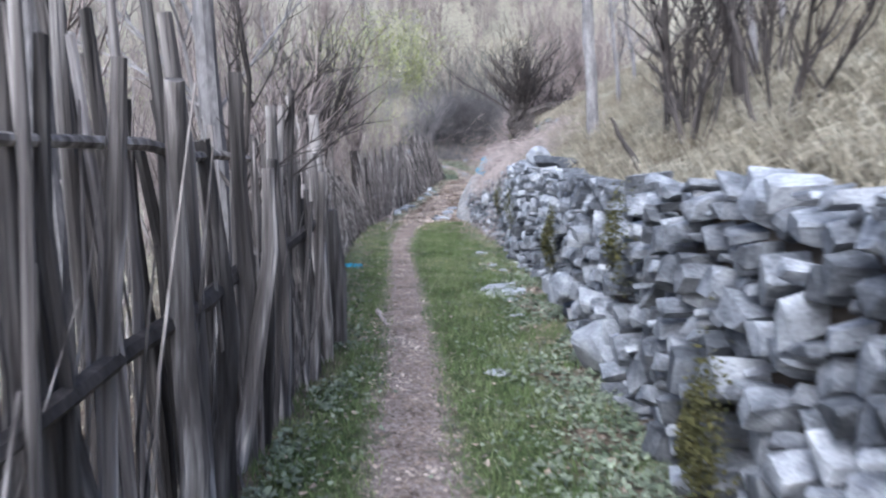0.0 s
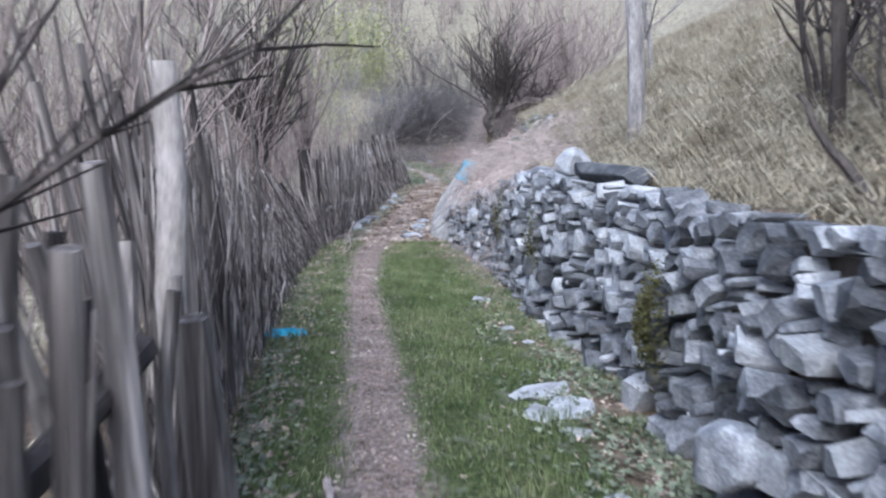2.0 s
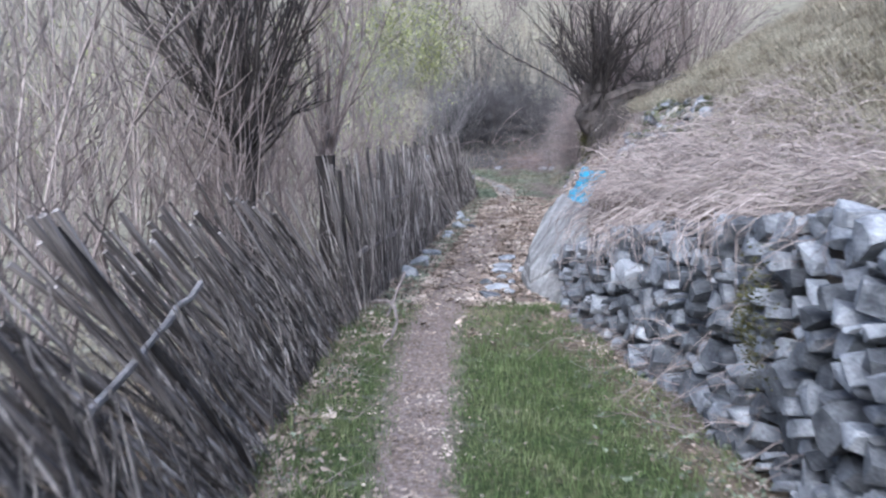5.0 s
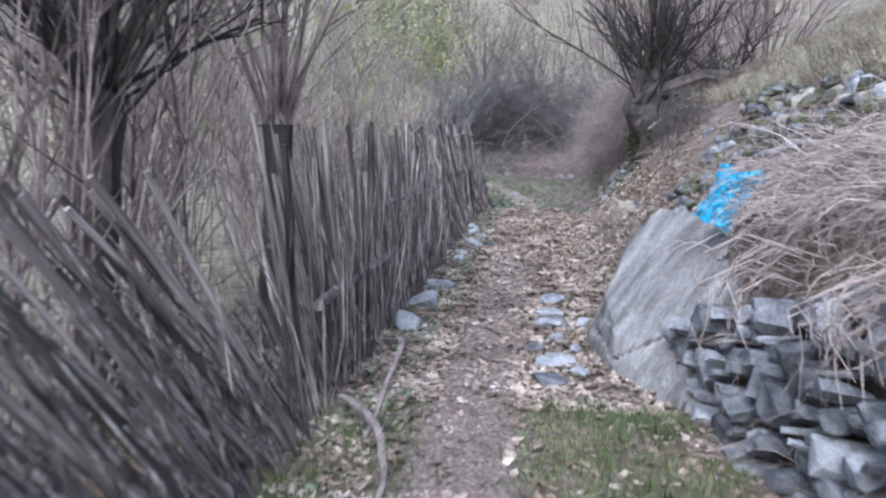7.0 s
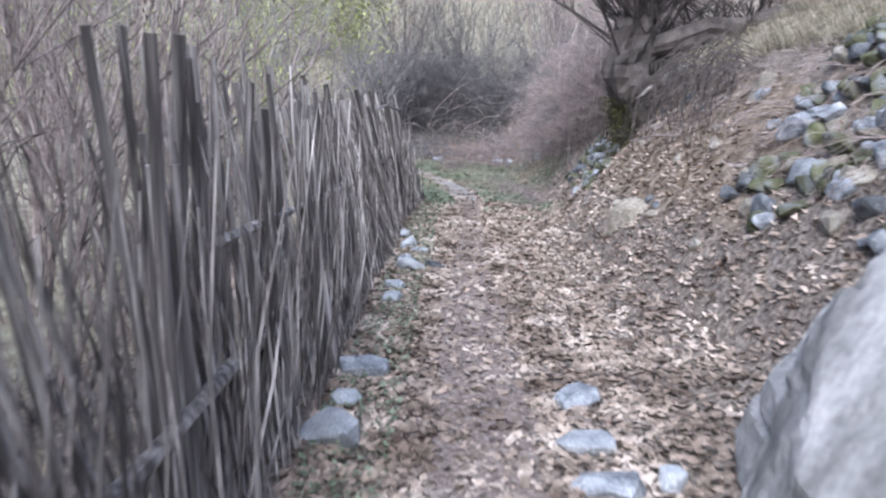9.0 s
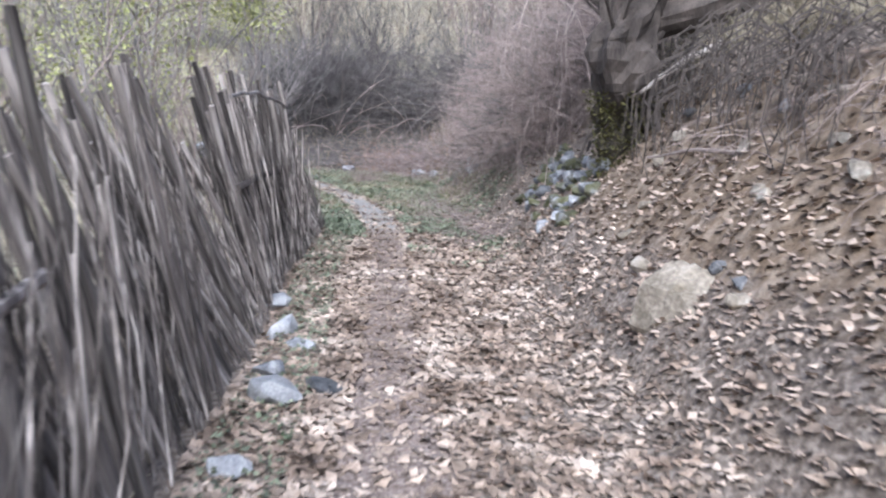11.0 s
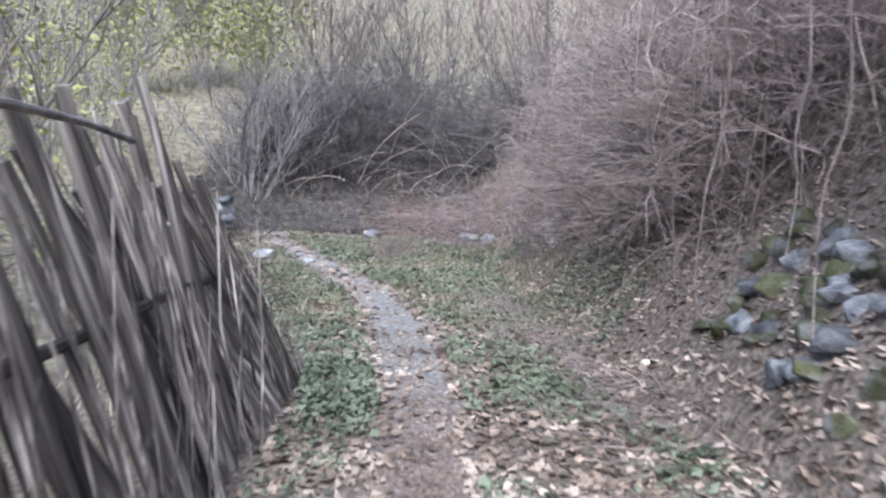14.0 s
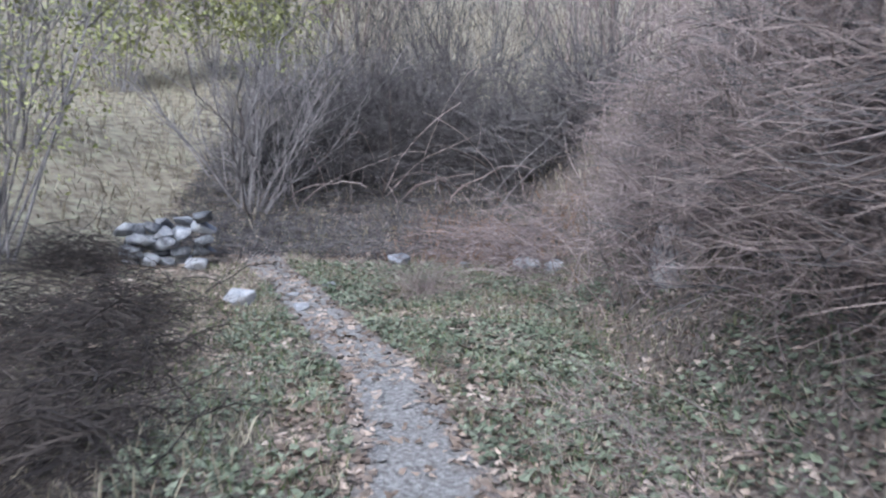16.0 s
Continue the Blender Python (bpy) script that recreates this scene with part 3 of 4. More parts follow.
for i, (x, y, s, h) in enumerate(((-0.13, 17.0, 0.14, 0.06), (-0.03, 17.5, 0.16, 0.05), (-0.14, 17.8, 0.09, 0.05), (0.06, 18.2, 0.09, 0.05), (0.1, 18.75, 0.16, 0.06), (0.13, 19.2, 0.15, 0.05), (0.22, 19.7, 0.15, 0.05),
                                  (0.38, 18.8, 0.08, 0.06), (0.17, 17.9, 0.06, 0.04), (0.1, 17.25, 0.08, 0.04))):
    loose_stone(x, y, s, s * 0.8, h, 350 + i, PALE if i % 2 else STONE, "flat grey stone fallen beside the path", i * 35, (4, 6), None, "fallen stones by the path")


# ---- big rock with its cracks ----
def big_rock(name, at, size, turn, tilt, seed, label, mat=BOULDER):
    bm = bmesh.new()
    bmesh.ops.create_icosphere(bm, subdivisions=6 if size[0] > 0.4 else 4, radius=1.0)
    rs = random.Random(seed)
    planes = [(Vector((rs.gauss(0, 1), rs.gauss(0, 1), rs.gauss(0, 0.8))).normalized(), rs.uniform(0.9, 1.1)) for _ in range(12)]
    for v in bm.verts:
        c = v.co.copy()
        c = c / max(abs(c.x), abs(c.y), abs(c.z)) ** 0.9
        for d, far in planes:
            over = c.dot(d) - far
            if over > 0:
                c -= d * over
        seam = abs(noise.noise(Vector((c.x * 0.5 + seed, c.y * 0.7 + c.x * 0.5, c.z * 1.6))))
        crack = max(0.0, 0.05 - seam) / 0.05
        ledge = round(2.6 * noise.noise(Vector((c.x * 1.3 + seed, c.y * 0.8, c.z * 2.4)))) / 2.6
        c *= 1 + 0.02 * noise.fractal(c * 4 + Vector((seed, 0, 0)), 0.9, 2.1, 4) - 0.12 * crack + 0.05 * ledge
        v.co = Vector((c.x * size[0], c.y * size[1], c.z * size[2]))
    me = bpy.data.meshes.new(name)
    bm.to_mesh(me)
    bm.free()
    me.materials.append(mat)
    ob = new(name, me)
    ob.matrix_basis = pose(*at, *tilt, turn)
    return tagged(ob, label, "rock")


big_rock("rock_outcrop", (0.82, 17.35, -0.22), (0.75, 1.0, 0.36), 8, (4, -54), 4, "large pale cracked rock slab leaning from the bank")
big_rock("rock_outcrop", (0.95, 18.4, -0.15), (0.58, 0.55, 0.3), -8, (4, -50), 9, "pale split rock at the foot of the leafy bank")


# ---- shrubs, vines and trees ----
def stem(g, p, d, length, r, bend, segs=4, sides=4, droop=0.0, twigs=0, tip=0.35, fine=None):
    """A crooked shoot from p along d, with side twigs, which go into the mesh named fine where there is one."""
    p, d = Vector(p), Vector(d).normalized()
    pts, rad = [p.copy()], [r]
    q = p.copy()
    for i in range(segs):
        d = (d + Vector((rnd(-1, 1), rnd(-1, 1), rnd(-1, 1))) * bend + Vector((0, 0, -droop))).normalized()
        q = q + d * (length / segs)
        pts.append(q.copy())
        rad.append(r * (1 - (1 - tip) * (i + 1) / segs))
        if twigs and i > 0:
            for _ in range(twigs):
                w = (d + Vector((rnd(-1, 1), rnd(-1, 1), rnd(-0.5, 0.9))) * 0.8).normalized()
                l = length * rnd(0.15, 0.38)
                (fine or g).tube([q, q + w * l * 0.5 + Vector((rnd(-1, 1), rnd(-1, 1), rnd(-1, 1))) * l * 0.08, q + w * l], [r * 0.45, r * 0.35, r * 0.2], 3, False)
    g.tube(pts, rad, sides, False)
    return pts


def bush(name, label, x, y, n, height, spread, r, mat, twigs=2, bend=0.12, droop=0.0, foot=0.15, leaves=0, category="shrub", group="", z=None, lean=(0, 0)):
    """Many shoots from one stool; leaves are small spring leaves on the upper shoots."""
    z = land(x, y) if z is None else z
    ob = thing(name, (x, y, z), label, category, group)
    lf, tw = Geo(), Geo()
    for _ in range(n):
        g = Geo()
        a, s = rnd(0, 6.28), abs(random.gauss(0, spread))
        d = (math.cos(a) * s + lean[0], math.sin(a) * s + lean[1], 1)
        pts = stem(g, (math.cos(a) * rnd(0, foot), math.sin(a) * rnd(0, foot), -0.05), d, height * rnd(0.6, 1.1), r * rnd(0.6, 1.3), bend, 5, 4, droop, twigs, fine=tw)
        for _ in range(leaves):
            q = random.choice(pts[2:])
            lf.leaf(q + Vector((rnd(-1, 1), rnd(-1, 1), rnd(-1, 1))) * height * 0.13, rnd(0.018, 0.04) * (1 if y < 44 else 2), 1.0)
        part("stem", g, mat, ob)
    tagged(part("crown", tw, mat, ob), kind="stuff")
    if leaves:
        part("foliage", lf, BUDS, ob, "sparse yellow-green spring leaves")
    return ob


def trunk_tree(name, label, x, y, pts, radii, mat, boughs, twigs=2, sides=9, category="tree", shoots=None):
    ob = thing(name, (x, y, land(x, y)), label, category)
    g = Geo()
    fine = []
    for i in range(len(pts) - 1):
        for k in range(3):
            fine.append((Vector(pts[i]).lerp(Vector(pts[i + 1]), k / 3) + Vector((rnd(-1, 1), rnd(-1, 1), 0)) * radii[i] * 0.15, radii[i] + (radii[i + 1] - radii[i]) * k / 3))
    fine.append((Vector(pts[-1]), radii[-1]))
    g.tube([f[0] for f in fine], [f[1] for f in fine], sides, True, 0.13)
    part("trunk", g, mat, ob)
    c = Geo()
    skin = mat if shoots is None else shoots
    for at, n, l, s, r, bend, droop in boughs:
        for _ in range(n):
            limb = Geo()
            a = rnd(0, 6.28)
            e = rnd(0.2, 1) * s
            stem(limb, Vector(at) + Vector((rnd(-1, 1), rnd(-1, 1), rnd(-1, 1))) * 0.07, (math.cos(a) * e, math.sin(a) * e, 1), l * rnd(0.6, 1.1), r * rnd(0.6, 1.3), bend, 6, 5, droop, twigs, fine=c)
            part("branch", limb, skin, ob)
    tagged(part("crown", c, skin, ob), kind="stuff")
    return ob


# pollard willow behind the leaning fence
trunk_tree("pollard_willow", "pollard willow with a fan of long bare shoots", -2.5, 16.1, [(0, 0, -0.1), (0.02, 0, 0.8), (0.05, 0, 1.6)], [0.12, 0.1, 0.13], BARK,
           [((0.05, 0, 1.6), 40, 2.2, 0.75, 0.021, 0.06, 0.0), ((0.05, 0, 1.5), 22, 1.4, 2.2, 0.014, 0.1, -0.05)], 2, shoots=BARK)
trunk_tree("pollard_willow", "small pollard with dark upright shoots behind the fence", -1.95, 17.6, [(0, 0, -0.1), (0.02, 0, 0.8), (0.0, 0, 1.5)], [0.1, 0.09, 0.12], BARK,
           [((0, 0, 1.5), 22, 2.4, 0.5, 0.016, 0.07, 0.0)], 2, shoots=TWIG)
# saplings on the garden side of the fence
spots = [(-1.75, 6.6, 12, 2.6), (-2.30, 8.4, 14, 2.4), (-3.00, 10.3, 18, 2.5), (-2.60, 12.2, 16, 2.2), (-3.40, 13.4, 18, 2.9), (-2.40, 15.5, 14, 2.5), (-3.35, 15.9, 13, 2.9), (-2.45, 16.8, 14, 2.4), (-3.90, 16.8, 24, 3.0),
         (-2.95, 18.4, 14, 2.6), (-2.20, 19.2, 13, 2.1), (-3.40, 19.6, 24, 3.0), (-2.05, 20.6, 12, 2.1), (-3.05, 21.3, 13, 2.6), (-1.95, 22.2, 11, 2.2), (-3.40, 22.8, 24, 3.0), (-2.35, 23.4, 8, 2.3),
         (-4.60, 12.0, 20, 2.8), (-5.50, 15.0, 20, 3.2), (-5.80, 19.0, 24, 3.4), (-4.40, 21.5, 24, 3.2), (-6.00, 24.0, 24, 3.4), (-2.80, 25.0, 12, 2.6), (-4.40, 26.4, 16, 2.8), (-7.50, 21.0, 24, 3.8), (-8.00, 16.0, 20, 3.4)]
for x, y, n, h in spots:
    bush("sapling_clump", "clump of bare grey-brown saplings behind the stick fence", x, y, n, h, 0.26, 0.012, TWIG if rnd(0, 1) < 0.75 else PALETWIG, 3, 0.09, 0, 0.35, 0, "shrub", "saplings behind the fence")
# trees with first leaves towards the hill
for x, y, n, h in ((-2.6, 30.5, 30, 3.4), (-4.5, 33, 36, 4.0), (-3.4, 36.5, 36, 4.2), (-6.5, 30, 36, 4.4), (-6.8, 36, 40, 4.6), (-9.5, 33, 40, 5.0), (-5.0, 41, 36, 4.2), (-9, 40, 36, 4.6), (-1.6, 47, 44, 4.8), (-3.2, 49, 44, 5.0), (-5.0, 47, 40, 4.6), (-11, 28, 40, 5)):
    bush("spring_tree", "young tree hazed with yellow-green spring leaves", x, y, n // 2, h, 0.33, 0.016, GREYBARK, 3, 0.1, 0, 0.4, 130, "tree", "young trees below the hill")
for x, y, n, h in ((-1.5, 29.0, 4, 2.4), (-1.2, 26.8, 3, 2.3), (-1.9, 27.6, 4, 2.6)):
    bush("sapling_clump", "few thin bare saplings beyond the fence", x, y, n, h, 0.16, 0.014, TWIG, 3, 0.08, 0, 0.3, 0, "shrub", "saplings behind the fence")

# trees at the first fence
trunk_tree("hazel_tree", "grey-barked tree growing behind the stick fence", -1.25, 4.35, [(0, 0, -0.1), (0.02, 0.0, 0.9), (-0.03, 0.05, 1.8), (-0.06, 0.05, 3.0)], [0.085, 0.07, 0.06, 0.05], GREYBARK,
           [((-0.03, 0.05, 1.5), 5, 1.4, 1.5, 0.017, 0.12, 0.0), ((-0.05, 0.05, 2.4), 8, 1.4, 0.9, 0.016, 0.1, 0.0)], 2)
trunk_tree("hazel_tree", "grey-barked tree growing behind the stick fence", -1.5, 2.9, [(0, 0, -0.1), (0.05, 0.0, 0.9), (0.02, 0.05, 1.8), (0.1, 0.05, 3.2)], [0.1, 0.08, 0.07, 0.06], GREYBARK,
           [((0, 0.05, 1.7), 6, 1.5, 1.2, 0.018, 0.12, 0.0)], 2)
trunk_tree("dark_sapling", "thin dark crooked sapling leaning on the fence", -0.9, 4.3, [(0.05, 0.1, -0.1), (-0.06, 0.0, 0.6), (-0.16, -0.1, 1.1), (-0.12, -0.05, 1.7), (-0.22, 0.0, 2.4)], [0.026, 0.023, 0.02, 0.016, 0.012], BARK,
           [((-0.14, -0.1, 1.1), 6, 0.8, 1.8, 0.01, 0.18, 0.0), ((-0.12, -0.05, 1.6), 5, 0.8, 0.8, 0.007, 0.15, 0.0)], 2, 6)
for x, y in ((-1.6, 5.4), (-2.2, 4.2), (-2.0, 1.9), (-2.6, 6.0), (-3.6, 7.4), (-4.4, 9.3)):
    bush("sapling_clump", "bare saplings in the garden behind the fence", x, y, 7, 3.0, 0.2, 0.013, TWIG, 3, 0.1, 0, 0.25, 0, "shrub", "saplings behind the fence")

# hillside trees above the wall
trunk_tree("hillside_tree", "slender grey tree on the dry hillside", 2.15, 11.5, [(0, 0, -0.2), (-0.03, 0, 0.8), (-0.12, 0, 1.8), (-0.2, 0, 3.2)], [0.1, 0.085, 0.075, 0.06], GREYBARK, [((-0.18, 0, 2.4), 8, 1.6, 0.9, 0.018, 0.12, 0)], 2)
for x, y, lx in ((2.5, 6.7, -0.25), (2.7, 7.2, -0.5), (2.2, 7.8, -0.1), (3.2, 8.2, -0.3), (3.3, 15.0, -0.2), (4.2, 17.5, -0.3), (4.6, 11.0, -0.2)):
    trunk_tree("hillside_tree", "dark crooked young tree on the dry hillside", x, y, [(0, 0, -0.2), (lx * 0.3, 0, 0.6), (lx * 0.8, 0.02, 1.3), (lx * 1.3, 0, 2.4)], [0.05, 0.042, 0.036, 0.025], BARK if x < 3 else GREYBARK,
               [((lx * 0.5, 0, 0.9), 4, 1.1, 1.6, 0.014, 0.14, 0), ((lx, 0, 1.7), 6, 1.2, 1.0, 0.013, 0.14, 0)], 2, 7)


for x, y, n in ((2.0, 6.4, 6), (2.3, 7.3, 7), (2.9, 7.0, 7), (2.6, 8.6, 6), (3.4, 9.6, 7), (2.2, 5.4, 5)):
    bush("bare_shrub", "dark crooked bare shrub on the slope above the wall", x, y, n, 1.7, 0.55, 0.02, BARK, 3, 0.2, 0.0, 0.12)


def log(name, label, pts, r, mat, category="branch"):
    g = Geo()
    o = Vector(pts[0])
    p = [Vector(q) - o for q in pts]
    p = [p[0] * 2 - p[1]] + p + [p[-1] * 2 - p[-2]]
    line = []
    for i in range(1, len(p) - 2):
        for k in range(4):
            s = k / 4
            a, b, c, d = p[i - 1], p[i], p[i + 1], p[i + 2]
            line.append(b + (c - a) * (0.5 * s) + (a * 2 - b * 5 + c * 4 - d) * (0.5 * s * s) + (b * 3 - a - c * 3 + d) * (0.5 * s ** 3) + Vector((rnd(-1, 1), rnd(-1, 1), rnd(-1, 1))) * r * 0.4)
    line.append(p[-2])
    g.tube(line, [r * (1 - 0.6 * i / (len(line) - 1)) for i in range(len(line))], 6, True, 0.14)
    ob = new(name, g.mesh(name, mat))
    ob.location = o
    return tagged(ob, label, category)


log("fallen_branch", "dark fallen branch on the slope above the wall", [(1.65, 6.4, land(1.65, 6.4) + 0.02), (1.5, 6.6, 1.28), (1.4, 6.7, 1.5)], 0.03, BARK)
for i in range(16):
    x, y = rnd(1.7, 4.2), rnd(5, 17)
    z = land(x, y)
    a = rnd(0, 6.28)
    l = rnd(0.3, 0.7)
    log("fallen_branch", "thin dead branch lying on the dry slope", [(x, y, z), (x + math.cos(a) * l * 0.5, y + math.sin(a) * l * 0.5, max(z, land(x + math.cos(a) * l * 0.5, y + math.sin(a) * l * 0.5)) + 0.1), (x + math.cos(a) * l, y + math.sin(a) * l, land(x + math.cos(a) * l, y + math.sin(a) * l) + 0.03)], 0.012, TWIG if i % 2 else PALETWIG)


def gnarled(g, pts, radii, knots, seed):
    """A thick old trunk with ridges and burrs."""
    ring = 22
    base = len(g.v)
    rows = (len(pts) - 1) * 7 + 1
    for j in range(rows):
        u = j / 7
        a = min(int(u), len(pts) - 2)
        s = u - a
        s = s * s * (3 - 2 * s)
        c = Vector(pts[a]).lerp(Vector(pts[a + 1]), s)
        r = radii[a] + (radii[a + 1] - radii[a]) * s
        for k in range(ring):
            t = 2 * math.pi * k / ring
            n = noise.fractal(Vector((math.cos(t) * 1.4 + seed, math.sin(t) * 1.4, c.z * 2.2)), 0.8, 2.1, 4)
            n2 = noise.noise(Vector((math.cos(t) * 5 + seed, math.sin(t) * 5, c.z * 3)))
            g.v.append(c + Vector((math.cos(t), math.sin(t), 0)) * r * (1 + knots * n + 0.1 * n2))
    for j in range(rows - 1):
        for k in range(ring):
            a, b = base + j * ring + k, base + j * ring + (k + 1) % ring
            g.f.append((a, b, b + ring, a + ring))
    g.f.append(tuple(range(base + (rows - 1) * ring, base + rows * ring)))


# overgrown stump tree on the bank
def stump_tree():
    x, y, z = 2.75, 26.0, 1.05
    ob = thing("old_stump_tree", (x, y, z), "old dark mossy pollard stump clinging to the bank", "tree")
    g = Geo()
    gnarled(g, [(0.1, 0.1, -0.5), (-0.1, 0, 0.0), (-0.35, -0.12, 0.35), (-0.42, -0.12, 0.8), (-0.3, 0.0, 1.25), (-0.25, 0.05, 1.6)], [0.26, 0.3, 0.26, 0.21, 0.24, 0.1], 0.8, 2)
    gnarled(g, [(0.5, 0.1, -0.1), (0.75, 0.0, 0.5), (1.1, -0.1, 1.0), (1.3, 0.0, 1.4)], [0.3, 0.27, 0.24, 0.1], 0.45, 7)
    g.tube([(-0.2, 0.12, 0.7), (-0.1, -0.05, 1.0), (0.2, -0.28, 1.1), (0.55, -0.35, 1.25), (0.9, -0.5, 1.22), (1.3, -0.6, 1.4), (1.7, -0.7, 1.45)], [0.07, 0.16, 0.18, 0.16, 0.16, 0.13, 0.08], 14, True, 0.16)
    part("trunk", g, BARK, ob)
    for k in range(10):
        r = Geo()
        a = rnd(2.6, 5.2)
        pts = [Vector((-0.1 + math.cos(a) * 0.25, math.sin(a) * 0.25, rnd(-0.2, 0.35)))]
        for _ in range(4):
            pts.append(pts[-1] + Vector((math.cos(a) * rnd(-0.08, 0.16), math.sin(a) * rnd(-0.08, 0.16), rnd(-0.2, 0.02))))
        r.tube(pts, [0.034, 0.028, 0.022, 0.016, 0.01], 6, True, 0.15)
        part("root", r, BARK, ob)
    m = Geo()
    for k in range(2600):
        a = rnd(3.0, 5.6)
        h = rnd(-0.45, 0.4)
        m.leaf((-0.15 - 0.3 * max(0, h) + math.cos(a) * rnd(0.26, 0.4), math.sin(a) * rnd(0.26, 0.4), h), rnd(0.008, 0.022), 1.0)
    part("moss", m, MOSS, ob, "thick olive moss on the trunk")
    c = Geo()
    for _ in range(85):
        a, e = rnd(0, 6.28), rnd(0.1, 1.1)
        stem(c, (rnd(-0.5, 0.0), rnd(-0.2, 0.2), rnd(0.7, 1.6)), (math.cos(a) * e - 0.15, math.sin(a) * e, 1), rnd(1.0, 2.6), rnd(0.012, 0.03), 0.16, 6, 5, 0.0, 2)
    for _ in range(30):
        a, e = rnd(0, 6.28), rnd(0.6, 1.4)
        stem(c, (rnd(0.3, 1.6), rnd(-0.2, 0.2), rnd(0.7, 1.3)), (math.cos(a) * e, math.sin(a) * e, 1), rnd(0.7, 1.8), rnd(0.01, 0.022), 0.2, 6, 4, 0.03, 2)
    part("crown", c, BARK, ob, "tangle of dark bare shoots")


stump_tree()
log("broken_branch", "pale broken branch jutting from the bank", [(2.95, 25.3, 1.85), (2.65, 25.4, 1.65), (2.4, 25.55, 1.42)], 0.035, BARE)
for pts in ([(2.45, 23.2, 1.02), (2.25, 23.7, 0.95), (2.15, 24.1, 0.97), (2.05, 24.6, 0.9)], [(2.1, 21.4, 0.8), (2.02, 21.9, 0.72), (2.06, 22.4, 0.77)]):
    log("bare_root", "pale bare root hanging out of the earth bank", pts, 0.02, PALETWIG, "root")


# ---- matted vines and brambles ----
def tangle(name, label, spots, n, length, r, mat, arch=0.6, droop=0.16, up=0.6, category="bramble", twigs=1, z_add=0.0):
    """A mound of arching stems, rooted at spots (x, y, half width, half depth, height)."""
    x0, y0 = spots[0][0], spots[0][1]
    ob = thing(name, (x0, y0, land(x0, y0)), label, category)
    g = Geo()
    for x, y, wx, wy, h in spots:
        for _ in range(n):
            px, py = x + random.gauss(0, wx * 0.5), y + random.gauss(0, wy * 0.5)
            p = Vector((px, py, land(px, py) + z_add + rnd(0, h) * rnd(0, 1))) - ob.location
            a = rnd(0, 6.28)
            stem(g, p, (math.cos(a) * arch, math.sin(a) * arch, rnd(0.1, 1) * up), length * rnd(0.5, 1.2), r * rnd(0.6, 1.4), 0.3, 6, 3, droop, twigs)
    tagged(part("tangled_growth", g, mat, ob), kind="stuff")
    return ob


tangle("vine_mat", "mat of dead pale vines spilling over the wall", [(1.5, 12.6, 0.35, 0.8, 0.2), (1.45, 13.8, 0.4, 0.8, 0.3), (1.35, 15.0, 0.4, 0.8, 0.4), (1.3, 16.1, 0.4, 0.7, 0.45), (1.9, 14.5, 0.6, 1.5, 0.2), (1.6, 17.0, 0.5, 0.6, 0.2), (2.2, 16.5, 0.7, 1.0, 0.2)],
       640, 0.5, 0.004, PALETWIG, 0.9, 0.22, 0.8, z_add=0.06)
tangle("vine_mat", "reddish dead bramble stems over the wall's end", [(0.95, 13.2, 0.3, 0.7, 0.15), (1.05, 14.6, 0.4, 0.8, 0.2), (1.0, 15.6, 0.4, 0.7, 0.2)], 130, 0.5, 0.004, REDTWIG, 1.0, 0.22, 0.4)
tangle("bramble_thicket", "tall tangled thicket of bare grey bramble stems", [(3.2, 29.8, 0.35, 0.7, 1.3), (3.15, 31.0, 0.4, 0.8, 1.5), (3.45, 32.4, 0.5, 0.9, 1.5), (3.6, 30.2, 0.7, 1.0, 1.6), (3.9, 32.2, 0.8, 1.2, 1.7)], 600, 0.9, 0.0045, TWIG, 0.55, 0.16, 0.9, twigs=2)
tangle("bramble_thicket", "pale pinkish thicket of bare stems on the bank", [(3.4, 33.8, 0.5, 0.9, 1.5), (3.7, 35.4, 0.6, 1.0, 1.5), (4.0, 34.4, 0.9, 1.2, 1.8), (3.7, 28.2, 0.5, 0.8, 1.3), (3.5, 29.0, 0.4, 0.8, 1.4), (3.4, 31.8, 0.5, 1.4, 1.9)], 330, 1.0, 0.005, REDTWIG, 0.45, 0.12, 1.0, twigs=2)
# a darker twig colour in the core stands in for the thicket's inner shade
tangle("bramble_thicket", "inner stems of the bramble thicket, coloured dark for the shade within", [(3.4, 30.4, 0.5, 1.0, 1.2), (3.6, 32.0, 0.5, 1.0, 1.3), (3.7, 33.6, 0.5, 1.0, 1.3)], 520, 0.9, 0.007, DARKTWIG, 0.6, 0.1, 0.9, twigs=2)
tangle("bramble_thicket", "rust-brown low brambles at the slope's foot", [(2.0, 38.4, 0.6, 0.7, 0.4), (2.6, 37.4, 0.6, 0.8, 0.6), (2.9, 38.8, 0.6, 0.8, 0.8)], 200, 1.0, 0.005, REDTWIG, 0.9, 0.15, 0.6)
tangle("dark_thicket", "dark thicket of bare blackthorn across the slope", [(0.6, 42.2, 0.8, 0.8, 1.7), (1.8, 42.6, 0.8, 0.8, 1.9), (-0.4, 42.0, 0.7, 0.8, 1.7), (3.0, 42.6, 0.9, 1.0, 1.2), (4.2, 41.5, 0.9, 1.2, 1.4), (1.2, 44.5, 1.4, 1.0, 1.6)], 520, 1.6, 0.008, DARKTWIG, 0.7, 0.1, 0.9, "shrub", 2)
for x, y in ((-1.1, 40.4), (-0.7, 41.2), (-1.5, 41.4)):
    bush("bare_shrub", "shrub with pale twisted bare branches", x, y, 16, 2.6, 0.55, 0.022, GREYBARK, 3, 0.18, 0.02, 0.25)
